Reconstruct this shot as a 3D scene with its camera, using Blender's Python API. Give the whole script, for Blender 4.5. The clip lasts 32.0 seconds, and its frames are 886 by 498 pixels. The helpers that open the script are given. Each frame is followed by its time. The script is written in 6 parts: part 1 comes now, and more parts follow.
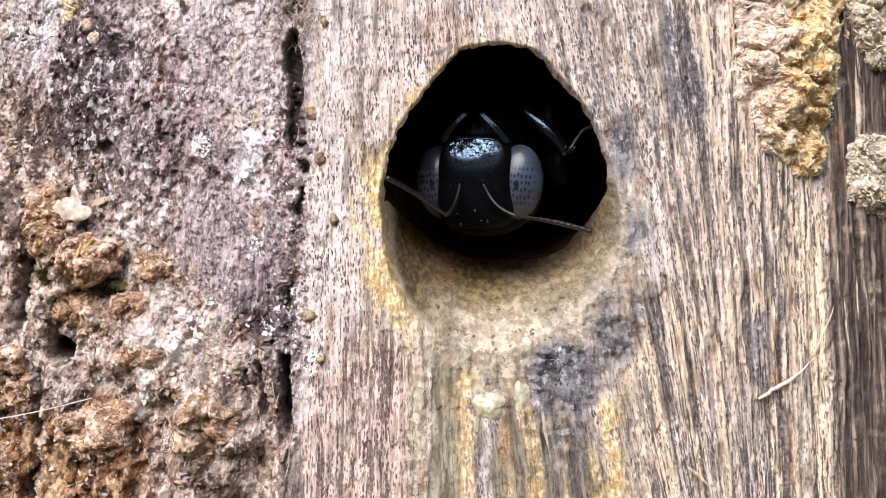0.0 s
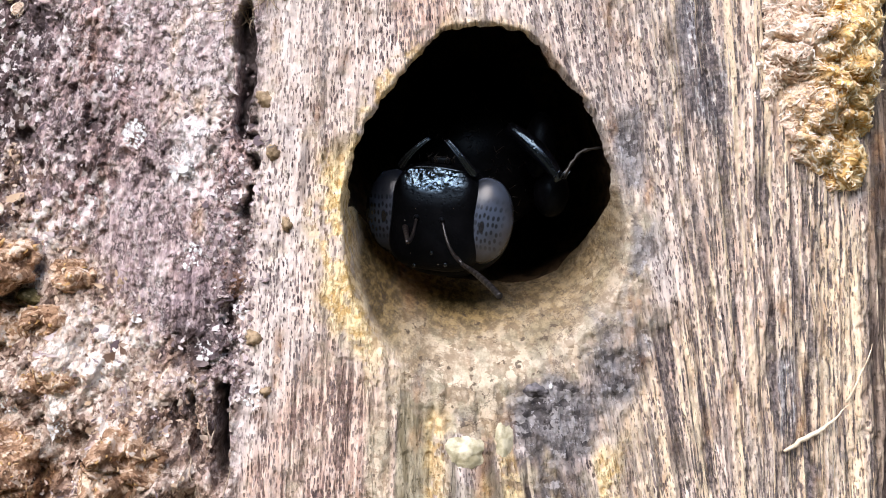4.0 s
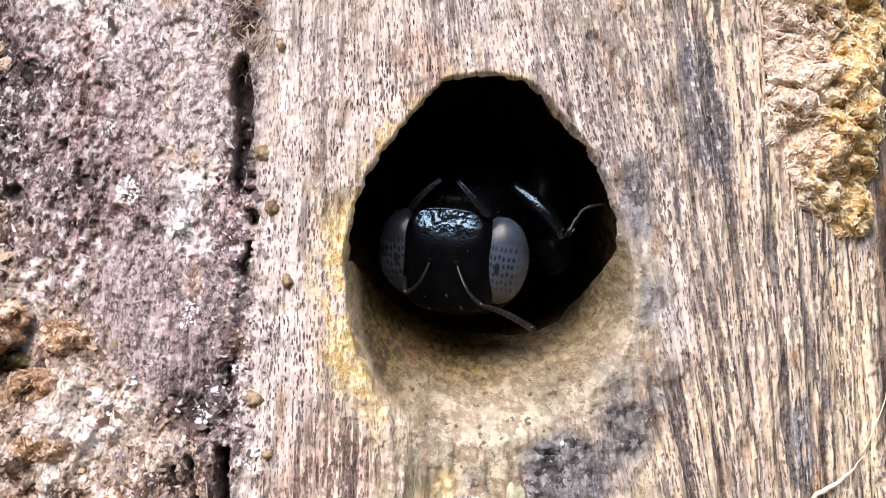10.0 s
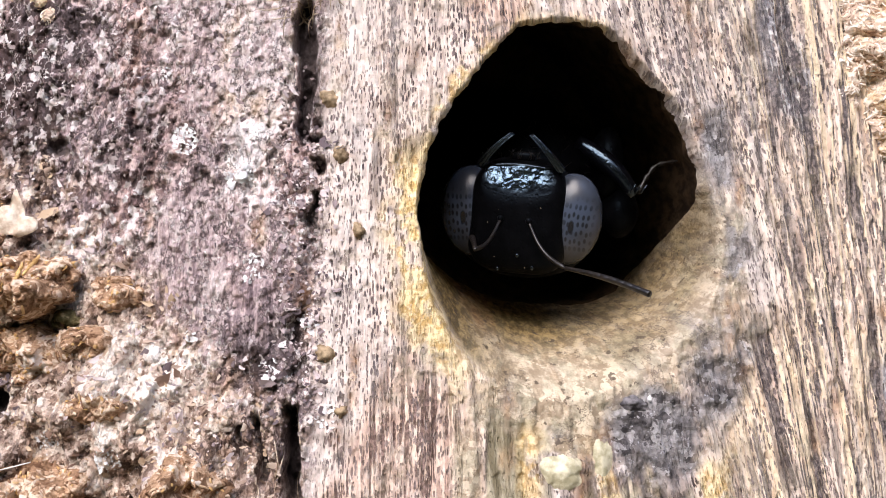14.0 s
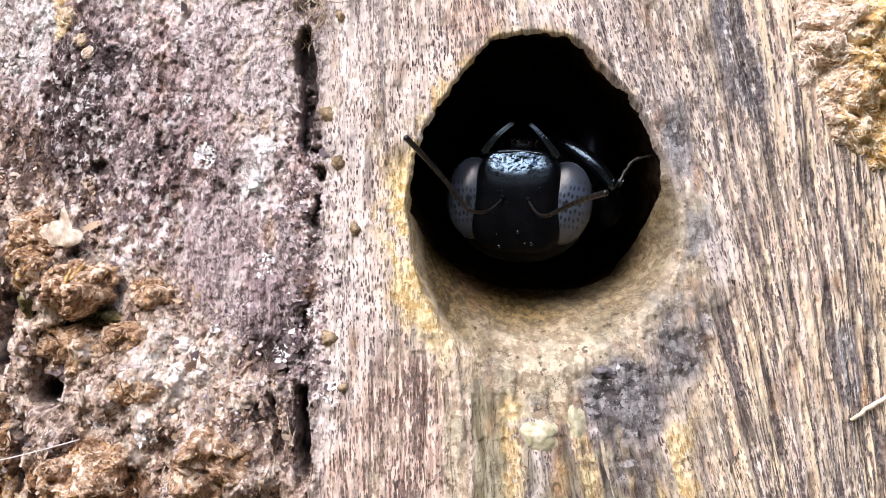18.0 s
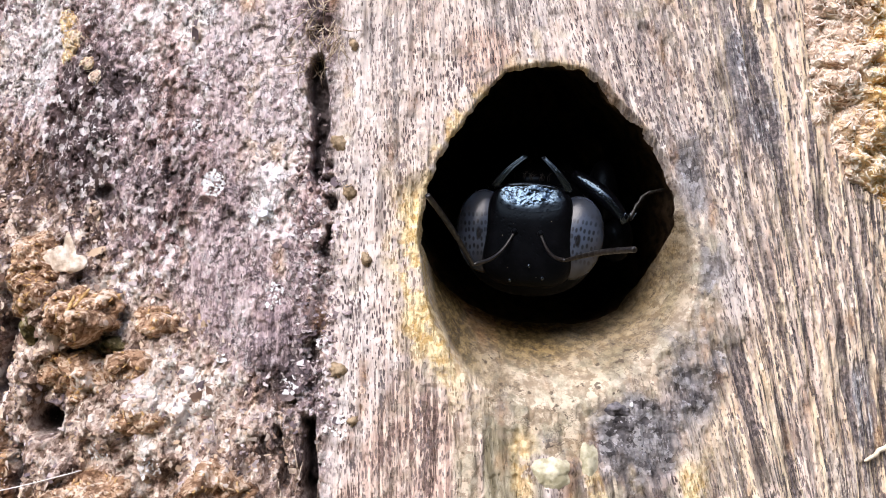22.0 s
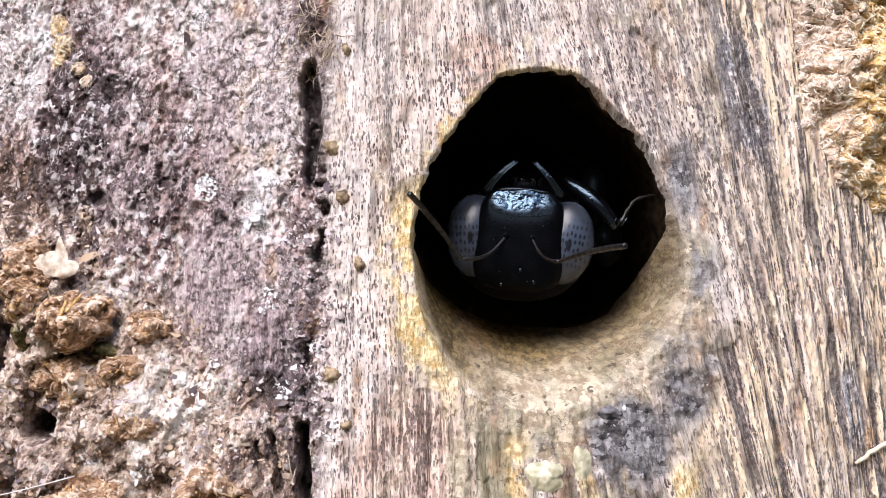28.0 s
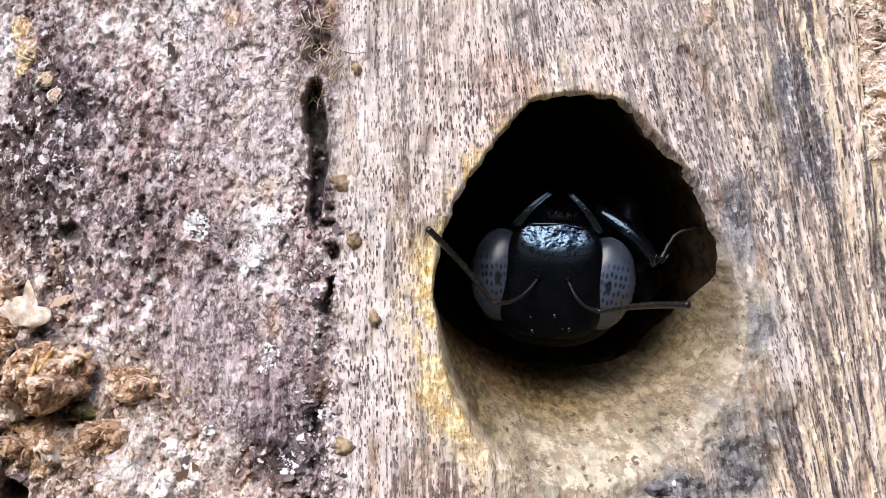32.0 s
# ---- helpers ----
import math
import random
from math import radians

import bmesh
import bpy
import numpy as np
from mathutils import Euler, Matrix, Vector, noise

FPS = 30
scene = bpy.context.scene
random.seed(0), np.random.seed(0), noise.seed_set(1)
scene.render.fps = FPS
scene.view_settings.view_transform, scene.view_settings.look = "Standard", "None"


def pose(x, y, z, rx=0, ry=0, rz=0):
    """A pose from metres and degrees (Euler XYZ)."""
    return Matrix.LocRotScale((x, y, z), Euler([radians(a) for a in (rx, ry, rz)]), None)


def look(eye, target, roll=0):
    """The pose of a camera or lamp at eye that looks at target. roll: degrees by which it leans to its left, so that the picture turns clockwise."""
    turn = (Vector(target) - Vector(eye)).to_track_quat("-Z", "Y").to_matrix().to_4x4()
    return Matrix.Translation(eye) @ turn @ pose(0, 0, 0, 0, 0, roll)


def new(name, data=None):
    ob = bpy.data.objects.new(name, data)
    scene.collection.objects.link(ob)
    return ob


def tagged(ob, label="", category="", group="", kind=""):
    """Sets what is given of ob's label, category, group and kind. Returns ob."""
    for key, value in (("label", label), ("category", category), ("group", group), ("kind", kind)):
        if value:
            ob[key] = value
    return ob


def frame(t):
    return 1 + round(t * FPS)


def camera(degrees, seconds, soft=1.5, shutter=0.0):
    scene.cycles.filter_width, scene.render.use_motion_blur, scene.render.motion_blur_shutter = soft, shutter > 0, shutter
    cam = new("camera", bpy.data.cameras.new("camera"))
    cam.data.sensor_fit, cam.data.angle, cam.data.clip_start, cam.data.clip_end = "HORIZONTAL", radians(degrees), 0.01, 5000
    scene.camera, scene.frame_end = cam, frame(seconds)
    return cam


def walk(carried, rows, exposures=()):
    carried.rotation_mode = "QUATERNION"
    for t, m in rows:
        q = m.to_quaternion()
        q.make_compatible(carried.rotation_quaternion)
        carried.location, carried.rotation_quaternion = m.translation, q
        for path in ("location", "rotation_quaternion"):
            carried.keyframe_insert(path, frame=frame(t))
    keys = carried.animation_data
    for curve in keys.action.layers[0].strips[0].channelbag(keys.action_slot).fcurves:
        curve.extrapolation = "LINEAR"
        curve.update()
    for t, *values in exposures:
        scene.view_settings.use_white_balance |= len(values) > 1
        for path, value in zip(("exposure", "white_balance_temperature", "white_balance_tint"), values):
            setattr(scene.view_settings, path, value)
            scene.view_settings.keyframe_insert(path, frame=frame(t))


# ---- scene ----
cam = camera(45.0, 32.0, 1.0, 0.4)
PATH = [
    (0, (0.001996, -0.062381, 0.006054), (0.001845, -0.002822, -0.001208), 1.21),
    (0.5, (0.001031, -0.060767, 0.005047), (0.001252, -0.001149, -0.001708), 1.87),
    (1, (0.002562, -0.058274, 0.004077), (0.002786, 0.001415, -0.002023), 2.54),
    (1.5, (0.003550, -0.055017, 0.005017), (0.003753, 0.004687, -0.000932), 2.94),
    (2, (0.003634, -0.052821, 0.004294), (0.003766, 0.006904, -0.001446), 3.07),
    (2.5, (0.002660, -0.051795, 0.003514), (0.002805, 0.007918, -0.002347), 2.97),
    (3, (0.001957, -0.052242, 0.003876), (0.002410, 0.007477, -0.001915), 2.94),
    (3.5, (0.002389, -0.052635, 0.004271), (0.002956, 0.007087, -0.001465), 2.90),
    (5.5, (0.002653, -0.053597, 0.002929), (0.004232, 0.006246, -0.001112), 2.63),
    (6, (0.001580, -0.053462, 0.003703), (0.003450, 0.006383, -0.000180), 2.36),
    (6.5, (0.001461, -0.051462, 0.003202), (0.003316, 0.008406, -0.000330), 2.09),
    (7, (0.000762, -0.051005, 0.004062), (0.002539, 0.008895, 0.001086), 1.92),
    (7.5, (0.000892, -0.051115, 0.004415), (0.002666, 0.008799, 0.001741), 1.85),
    (8, (0.001016, -0.050934, 0.003783), (0.002731, 0.008980, 0.001055), 1.82),
    (8.5, (0.001380, -0.051201, 0.004025), (0.003196, 0.008710, 0.001315), 1.93),
    (9, (0.001341, -0.051705, 0.004722), (0.003355, 0.008194, 0.001902), 2.04),
    (9.5, (0.001254, -0.051672, 0.004952), (0.003262, 0.008217, 0.001908), 2.09),
    (10, (0.001035, -0.051642, 0.004295), (0.003151, 0.008255, 0.001490), 2.06),
    (10.5, (0.000454, -0.051105, 0.003460), (0.002681, 0.008788, 0.000665), 1.96),
    (11, (0.000605, -0.050543, 0.003156), (0.002765, 0.009353, 0.000360), 1.91),
    (11.5, (0.000892, -0.050424, 0.003368), (0.003061, 0.009471, 0.000564), 1.91),
    (12, (0.000728, -0.050163, 0.003637), (0.002916, 0.009735, 0.000911), 1.81),
    (12.5, (0.000187, -0.049995, 0.003601), (0.002691, 0.009900, 0.001089), 1.78),
    (13, (-0.002272, -0.049891, 0.001154), (0.000748, 0.009985, -0.001228), 1.77),
    (13.5, (-0.004431, -0.048966, 0.000518), (-0.000871, 0.010898, -0.001372), 1.86),
    (14, (-0.003957, -0.049256, -0.000060), (0.000147, 0.010600, -0.000661), 2.01),
    (14.5, (-0.004617, -0.048714, 0.000437), (-0.001079, 0.011175, -0.000452), 1.75),
    (16.5, (0.000752, -0.054840, 0.002629), (0.000567, 0.005101, -0.000034), -0.31),
    (17, (0.001280, -0.055684, 0.001398), (0.000879, 0.004281, -0.000621), -0.52),
    (17.5, (0.000970, -0.055186, -0.000328), (0.000329, 0.004795, -0.001724), -0.61),
    (18, (0.000635, -0.055496, -0.000425), (-0.000059, 0.004498, -0.000961), -0.46),
    (18.5, (0.000292, -0.055662, -0.000122), (-0.000212, 0.004336, -0.000190), -0.19),
    (19, (0.000000, -0.055669, -0.000000), (-0.000006, 0.004331, 0.000006), -0.00),
    (19.5, (0.000084, -0.055579, -0.000224), (0.000248, 0.004420, 0.000059), 0.06),
    (20, (0.000203, -0.055376, -0.000961), (0.000567, 0.004622, -0.000590), 0.11),
    (20.5, (-0.000162, -0.055265, -0.000492), (0.000322, 0.004731, 0.000030), 0.32),
    (21, (-0.000309, -0.055260, -0.000174), (0.000166, 0.004734, 0.000538), 0.48),
    (21.5, (-0.000510, -0.055206, -0.000113), (-0.000165, 0.004784, 0.000907), 0.56),
    (22, (-0.000931, -0.054878, -0.000192), (-0.000582, 0.005112, 0.000819), 0.49),
    (22.5, (-0.000840, -0.055057, -0.000292), (-0.000544, 0.004932, 0.000815), 0.50),
    (23, (-0.001189, -0.054884, -0.000204), (-0.000747, 0.005103, 0.000940), 0.52),
    (23.5, (-0.001203, -0.055056, 0.000034), (-0.000701, 0.004928, 0.001317), 0.61),
    (24, (-0.001331, -0.054988, 0.000186), (-0.000809, 0.004992, 0.001655), 0.69),
    (24.5, (-0.001140, -0.055012, 0.000101), (-0.000527, 0.004969, 0.001507), 0.78),
    (25, (-0.001192, -0.055208, 0.000473), (-0.000505, 0.004771, 0.001881), 0.95),
    (25.5, (-0.001610, -0.054927, 0.000883), (-0.001247, 0.005053, 0.002367), 1.13),
    (27.5, (-0.001307, -0.054846, -0.000231), (-0.000405, 0.005133, 0.001075), 0.41),
    (28, (-0.001272, -0.055016, -0.000243), (-0.000151, 0.004959, 0.001077), 0.36),
    (28.5, (-0.001360, -0.055053, -0.000152), (-0.000098, 0.004918, 0.001242), 0.24),
    (29, (-0.001114, -0.055038, -0.000226), (0.000261, 0.004931, 0.001147), 0.11),
    (29.5, (-0.001276, -0.054947, -0.000253), (0.000675, 0.005013, 0.000786), -0.05),
    (30, (-0.001542, -0.054242, -0.000254), (0.000994, 0.005695, 0.000794), -0.24),
    (30.5, (-0.001821, -0.053803, -0.000166), (0.001068, 0.006123, 0.000597), -0.49),
    (31, (-0.002290, -0.052926, -0.000569), (0.000634, 0.007002, -0.000295), -0.61),
    (31.5, (-0.003147, -0.049920, 0.003100), (-0.000333, 0.010000, 0.001792), -0.27),
    (32, (-0.003980, -0.048413, 0.004739), (-0.000791, 0.011473, 0.002885), 0.47),
]
walk(cam, [(t, look(eye, target, roll)) for t, eye, target, roll in PATH], [(0, 1.52, 6700, 14), (14.5, 1.54, 6900, 15), (19, 1.55, 6770, 14.5), (25, 1.52, 6650, 14.5), (28, 1.54, 6620, 14), (32, 1.43, 6540, 13)])

# ---- light: open shade under a bright sky, soft sun from above ----
world = bpy.data.worlds.new("sky")
scene.world = world
world.use_nodes = True
sky = world.node_tree.nodes.new("ShaderNodeTexSky")
sky.sky_type = "NISHITA"
sky.sun_disc = False
sky.sun_elevation = radians(48)
sky.sun_rotation = radians(200)
backdrop = world.node_tree.nodes["Background"]
backdrop.inputs["Strength"].default_value = 0.15
world.node_tree.links.new(sky.outputs["Color"], backdrop.inputs["Color"])
sun_data = bpy.data.lights.new("sun", "SUN")
sun_data.energy = 1.4
sun_data.angle = radians(50)
sun_data.color = (1.0, 0.97, 0.94)
sun = new("sun", sun_data)
sun.matrix_world = look((-0.40, -0.54, 0.74), (0, 0, 0))

MM = 0.001


# ---- noise on arrays ----
def lattice(i, j, seed):
    h = (i.astype(np.int64) * 374761393 + j.astype(np.int64) * 668265263 + seed * 1442695041) & 0x7FFFFFFF
    h = ((h ^ (h >> 13)) * 1274126177) & 0x7FFFFFFF
    return ((h ^ (h >> 16)) & 0xFFFF) / 65535.0


def value(x, y, seed):
    i, j = np.floor(x), np.floor(y)
    u, v = x - i, y - j
    u, v = u * u * (3 - 2 * u), v * v * (3 - 2 * v)
    a, b = lattice(i, j, seed), lattice(i + 1, j, seed)
    c, d = lattice(i, j + 1, seed), lattice(i + 1, j + 1, seed)
    return (a + (b - a) * u) * (1 - v) + (c + (d - c) * u) * v


def fbm(x, y, seed, octaves=4, gain=0.5):
    total, amp, norm = 0.0, 1.0, 0.0
    for o in range(octaves):
        total = total + amp * value(x + 17.3 * o, y - 9.1 * o, seed + o)
        norm += amp
        amp *= gain
        x, y = x * 2.03, y * 2.03
    return total / norm


def cells(x, y, seed):
    """Distance to the nearest of scattered points, one to a unit cell."""
    i, j = np.floor(x), np.floor(y)
    best = np.full(np.shape(x), 9.0)
    for di in (-1, 0, 1):
        for dj in (-1, 0, 1):
            px = i + di + lattice(i + di, j + dj, seed)
            py = j + dj + lattice(i + di, j + dj, seed + 7)
            best = np.minimum(best, np.hypot(x - px, y - py))
    return best


def crumbs(x, y, seed):
    """A random height for each of scattered broken-edged crumbs, one to a unit cell."""
    x, y = x + 0.7 * fbm(x * 2, y * 2, seed + 3, 2), y + 0.7 * fbm(x * 2 + 40, y * 2, seed + 4, 2)
    i, j = np.floor(x), np.floor(y)
    best, high = np.full(np.shape(x), 9.0), np.zeros(np.shape(x))
    for di in (-1, 0, 1):
        for dj in (-1, 0, 1):
            px = i + di + lattice(i + di, j + dj, seed)
            py = j + dj + lattice(i + di, j + dj, seed + 7)
            d = np.hypot(x - px, y - py)
            high = np.where(d < best, lattice(i + di, j + dj, seed + 11), high)
            best = np.minimum(best, d)
    return high


def ramp(a, b, v):
    t = np.clip((v - a) / (b - a), 0, 1)
    return t * t * (3 - 2 * t)


def blob(x, z, cx, cz, rx, rz):
    """1 in the middle of an oval, 0 outside."""
    return np.clip(1 - ((x - cx) / rx) ** 2 - ((z - cz) / rz) ** 2, 0, 1)


# ---- materials ----
class Nodes:
    def __init__(self, name):
        self.mat = bpy.data.materials.new(name)
        self.mat.use_nodes = True
        self.tree = self.mat.node_tree
        self.bsdf = self.tree.nodes["Principled BSDF"]
        self.coord = self.tree.nodes.new("ShaderNodeTexCoord").outputs["Object"]

    def put(self, socket, value):
        if isinstance(value, bpy.types.NodeSocket):
            self.tree.links.new(value, socket)
        else:
            socket.default_value = value

    def scaled(self, sx, sy, sz):
        n = self.tree.nodes.new("ShaderNodeMapping")
        self.put(n.inputs["Vector"], self.coord)
        n.inputs["Scale"].default_value = (sx, sy, sz)
        return n.outputs["Vector"]

    def noise(self, scale, detail=4, rough=0.6, stretch=(1, 1, 1)):
        """Noise with that many features to a millimetre."""
        n = self.tree.nodes.new("ShaderNodeTexNoise")
        k = 1000 * scale
        self.put(n.inputs["Vector"], self.scaled(k * stretch[0], k * stretch[1], k * stretch[2]))
        n.inputs["Scale"].default_value = 1.0
        n.inputs["Detail"].default_value = detail
        n.inputs["Roughness"].default_value = rough
        return n.outputs["Fac"]

    def voronoi(self, scale, feature="F1"):
        n = self.tree.nodes.new("ShaderNodeTexVoronoi")
        n.feature = feature
        k = 1000 * scale
        self.put(n.inputs["Vector"], self.scaled(k, k, k))
        n.inputs["Scale"].default_value = 1.0
        return n.outputs["Distance"]

    def crumbs(self, scale, stretch=(1, 1, 1), warp=0.25, randomness=1.0):
        """Broken-edged crumbs, that many to a millimetre: the distance to each one's middle, and its own random tone."""
        k = 1000 * scale
        shake = self.tree.nodes.new("ShaderNodeTexNoise")
        self.put(shake.inputs["Vector"], self.scaled(1.9 * k, 1.9 * k, 1.9 * k))
        shake.inputs["Scale"].default_value = 1.0
        shake.inputs["Detail"].default_value = 2.0
        push = self.tree.nodes.new("ShaderNodeVectorMath")
        push.operation = "MULTIPLY_ADD"
        self.put(push.inputs[0], shake.outputs["Color"])
        push.inputs[1].default_value = (2 * warp,) * 3
        self.put(push.inputs[2], self.scaled(k * stretch[0], k * stretch[1], k * stretch[2]))
        return self.scattered(push.outputs[0], randomness)

    def scattered(self, vector, randomness=1.0):
        n = self.tree.nodes.new("ShaderNodeTexVoronoi")
        self.put(n.inputs["Vector"], vector)
        n.inputs["Scale"].default_value = 1.0
        n.inputs["Randomness"].default_value = randomness
        tone = self.tree.nodes.new("ShaderNodeSeparateColor")
        self.put(tone.inputs[0], n.outputs["Color"])
        return n.outputs["Distance"], tone.outputs[0]

    def total(self, *terms):
        """The sum of socket * weight over the terms."""
        out = None
        for socket, weight in terms:
            v = self.math("MULTIPLY", socket, weight)
            out = v if out is None else self.math("ADD", out, v)
        return out

    def stops(self, fac, *rows):
        """Colours at places along fac."""
        n = self.tree.nodes.new("ShaderNodeValToRGB")
        self.put(n.inputs["Fac"], fac)
        ends = n.color_ramp.elements
        ends[0].position, ends[0].color = rows[0][0], (*rows[0][1], 1)
        ends[1].position, ends[1].color = rows[-1][0], (*rows[-1][1], 1)
        for place, colour in rows[1:-1]:
            ends.new(place).color = (*colour, 1)
        return n.outputs["Color"]

    def attr(self, name):
        n = self.tree.nodes.new("ShaderNodeAttribute")
        n.attribute_name = name
        return n.outputs["Fac"]

    def step(self, v, a, b, lo=0.0, hi=1.0):
        n = self.tree.nodes.new("ShaderNodeMapRange")
        n.interpolation_type = "SMOOTHSTEP"
        self.put(n.inputs["Value"], v)
        for key, val in (("From Min", a), ("From Max", b), ("To Min", lo), ("To Max", hi)):
            n.inputs[key].default_value = val
        return n.outputs["Result"]

    def math(self, op, a, b):
        n = self.tree.nodes.new("ShaderNodeMath")
        n.operation = op
        self.put(n.inputs[0], a)
        self.put(n.inputs[1], b)
        return n.outputs[0]

    def mix(self, f, a, b):
        n = self.tree.nodes.new("ShaderNodeMix")
        n.data_type = "RGBA"
        self.put(n.inputs["Factor"], f)
        for key, c in (("A", a), ("B", b)):
            sock = [s for s in n.inputs if s.name == key and s.type == "RGBA"][0]
            self.put(sock, (*c, 1) if isinstance(c, tuple) else c)
        return [s for s in n.outputs if s.type == "RGBA"][0]

    def bump(self, height, mm, strength=1.0):
        n = self.tree.nodes.new("ShaderNodeBump")
        n.inputs["Strength"].default_value = strength
        n.inputs["Distance"].default_value = mm * MM
        self.put(n.inputs["Height"], height)
        self.put(self.bsdf.inputs["Normal"], n.outputs["Normal"])
        return self

    def done(self, color, rough=0.8, metal=0.0, spec=0.3):
        self.put(self.bsdf.inputs["Base Color"], (*color, 1) if isinstance(color, tuple) else color)
        self.put(self.bsdf.inputs["Roughness"], rough)
        self.put(self.bsdf.inputs["Metallic"], metal)
        self.put(self.bsdf.inputs["Specular IOR Level"], spec)
        return self.mat


def trunk_material():
    n = Nodes("weathered_wood")
    sep = n.tree.nodes.new("ShaderNodeSeparateXYZ")
    n.put(sep.inputs[0], n.scaled(1000, 1000, 1000))
    line = n.tree.nodes.new("ShaderNodeCombineXYZ")
    n.put(line.inputs[0], n.math("ADD", n.attr("fibre"), n.math("MULTIPLY", n.noise(1.5, 3, 0.6, (1, 1, 0.6)), 0.07)))
    n.put(line.inputs[2], sep.outputs["Z"])

    def along(across, lengthwise, detail=3, rough=0.55, shift=0.0):
        """Noise drawn out along the fibres, in features to a millimetre."""
        m = n.tree.nodes.new("ShaderNodeMapping")
        n.put(m.inputs["Vector"], line.outputs[0])
        m.inputs["Scale"].default_value = (across, 1, lengthwise)
        m.inputs["Location"].default_value = (shift, shift, shift)
        t = n.tree.nodes.new("ShaderNodeTexNoise")
        n.put(t.inputs["Vector"], m.outputs["Vector"])
        t.inputs["Scale"].default_value = 1.0
        t.inputs["Detail"].default_value = detail
        t.inputs["Roughness"].default_value = rough
        return t.outputs["Fac"]

    right = n.attr("right")
    mottle = n.noise(0.9, 5, 0.65)
    speck = n.noise(2.4, 4, 0.65)
    grit = n.noise(5.0, 3, 0.6)
    fibre = along(4.2, 0.40, 4, 0.6)
    # sound pale wood with rows of pores
    wood = n.mix(n.step(fibre, 0.36, 0.64), (0.54, 0.415, 0.355), (0.81, 0.685, 0.61))
    wood = n.mix(n.step(mottle, 0.45, 0.62, 0.0, 0.6), wood, (0.80, 0.685, 0.615))
    wood = n.mix(n.math("MULTIPLY", right, 0.85), wood, n.mix(n.step(fibre, 0.40, 0.58), (0.66, 0.475, 0.375), (0.90, 0.74, 0.61)))
    wood = n.mix(n.attr("pale"), wood, (0.755, 0.68, 0.65))
    wood = n.mix(n.attr("pink"), wood, n.mix(n.step(fibre, 0.38, 0.6), (0.42, 0.265, 0.205), (0.80, 0.58, 0.46)))
    yellow = n.mix(n.step(fibre, 0.35, 0.65), (0.74, 0.52, 0.33), (0.93, 0.77, 0.56))
    wood = n.mix(n.attr("yellow"), wood, yellow)
    wood = n.mix(n.math("MULTIPLY", right, n.step(along(0.75, 0.04, 3, 0.5, 3.0), 0.49, 0.60, 0.0, 0.8)), wood, yellow)
    grey = n.mix(n.step(speck, 0.42, 0.64), (0.22, 0.21, 0.225), (0.64, 0.615, 0.61))
    wood = n.mix(n.math("MULTIPLY", right, n.step(along(0.6, 0.06, 4, 0.6, 8.0), 0.53, 0.62, 0.0, 0.55)), wood, grey)
    wood = n.mix(n.math("MULTIPLY", n.attr("grey"), n.step(along(2.5, 0.4, 3, 0.6, 31.0), 0.40, 0.52, 0.45, 1.0)), wood, grey)

    def dashes(across, lengthwise, shift):
        """Short dark pores lying in rows along the fibres."""
        m = n.tree.nodes.new("ShaderNodeMapping")
        n.put(m.inputs["Vector"], line.outputs[0])
        m.inputs["Scale"].default_value = (across, 1, lengthwise)
        m.inputs["Location"].default_value = (shift, shift, shift)
        return n.scattered(m.outputs["Vector"])

    d_a, tone_a = dashes(7.6, 2.1, 2.0)
    d_b, _ = dashes(10.5, 3.2, 7.0)
    rough_edge = n.math("MULTIPLY", n.noise(7.0, 2, 0.6), 0.30)
    lean_in = n.total((along(3.0, 0.08, 3, 0.6, 5.0), 1.0), (n.noise(0.35, 4, 0.6), 0.30), (n.noise(1.2, 3, 0.6), 0.25))
    lean_in = n.math("SUBTRACT", lean_in, rough_edge)
    pores = n.step(n.math("SUBTRACT", d_a, lean_in), -0.27, -0.36)
    small = n.step(n.math("SUBTRACT", d_b, lean_in), -0.34, -0.42, 0.0, 0.85)
    pores = n.math("MULTIPLY", n.math("MAXIMUM", pores, small), n.attr("porous"))
    wood = n.mix(n.step(tone_a, 0.62, 0.80, 0.0, 0.25), wood, (0.92, 0.84, 0.76))
    wood = n.mix(pores, wood, n.mix(n.step(tone_a, 0.2, 0.8), (0.09, 0.068, 0.07), (0.27, 0.205, 0.195)))
    ridge = along(3.2, 0.06, 4, 0.55, 71.0)
    wood = n.mix(n.math("MULTIPLY", right, n.step(ridge, 0.44, 0.39, 0.0, 0.5)), wood, (0.40, 0.31, 0.26))
    d_c, _ = dashes(4.4, 0.42, 12.0)
    d_d, _ = dashes(7.2, 1.1, 31.0)
    rows = n.total((along(1.7, 0.03, 3, 0.6, 11.0), 1.5), (along(0.35, 0.05, 4, 0.6, 14.0), 0.5), (n.noise(1.3, 3, 0.6), 0.25))
    rows = n.math("SUBTRACT", rows, rough_edge)
    lines = n.math("MAXIMUM", n.step(n.math("SUBTRACT", d_c, rows), -0.69, -0.78), n.step(n.math("SUBTRACT", d_d, rows), -0.72, -0.80, 0.0, 0.9))
    seams = n.step(n.total((along(2.3, 0.04, 4, 0.6, 11.0), 0.75), (along(4.4, 0.6, 3, 0.55, 41.0), 0.25)), 0.552, 0.58)
    lines = n.math("MAXIMUM", lines, seams)
    lines = n.math("MULTIPLY", lines, n.math("MAXIMUM", n.math("MULTIPLY", right, 0.95), n.attr("seamed")))
    bright = n.math("MULTIPLY", right, n.step(along(3.3, 0.06, 4, 0.55, 21.0), 0.55, 0.57, 0.0, 0.9))
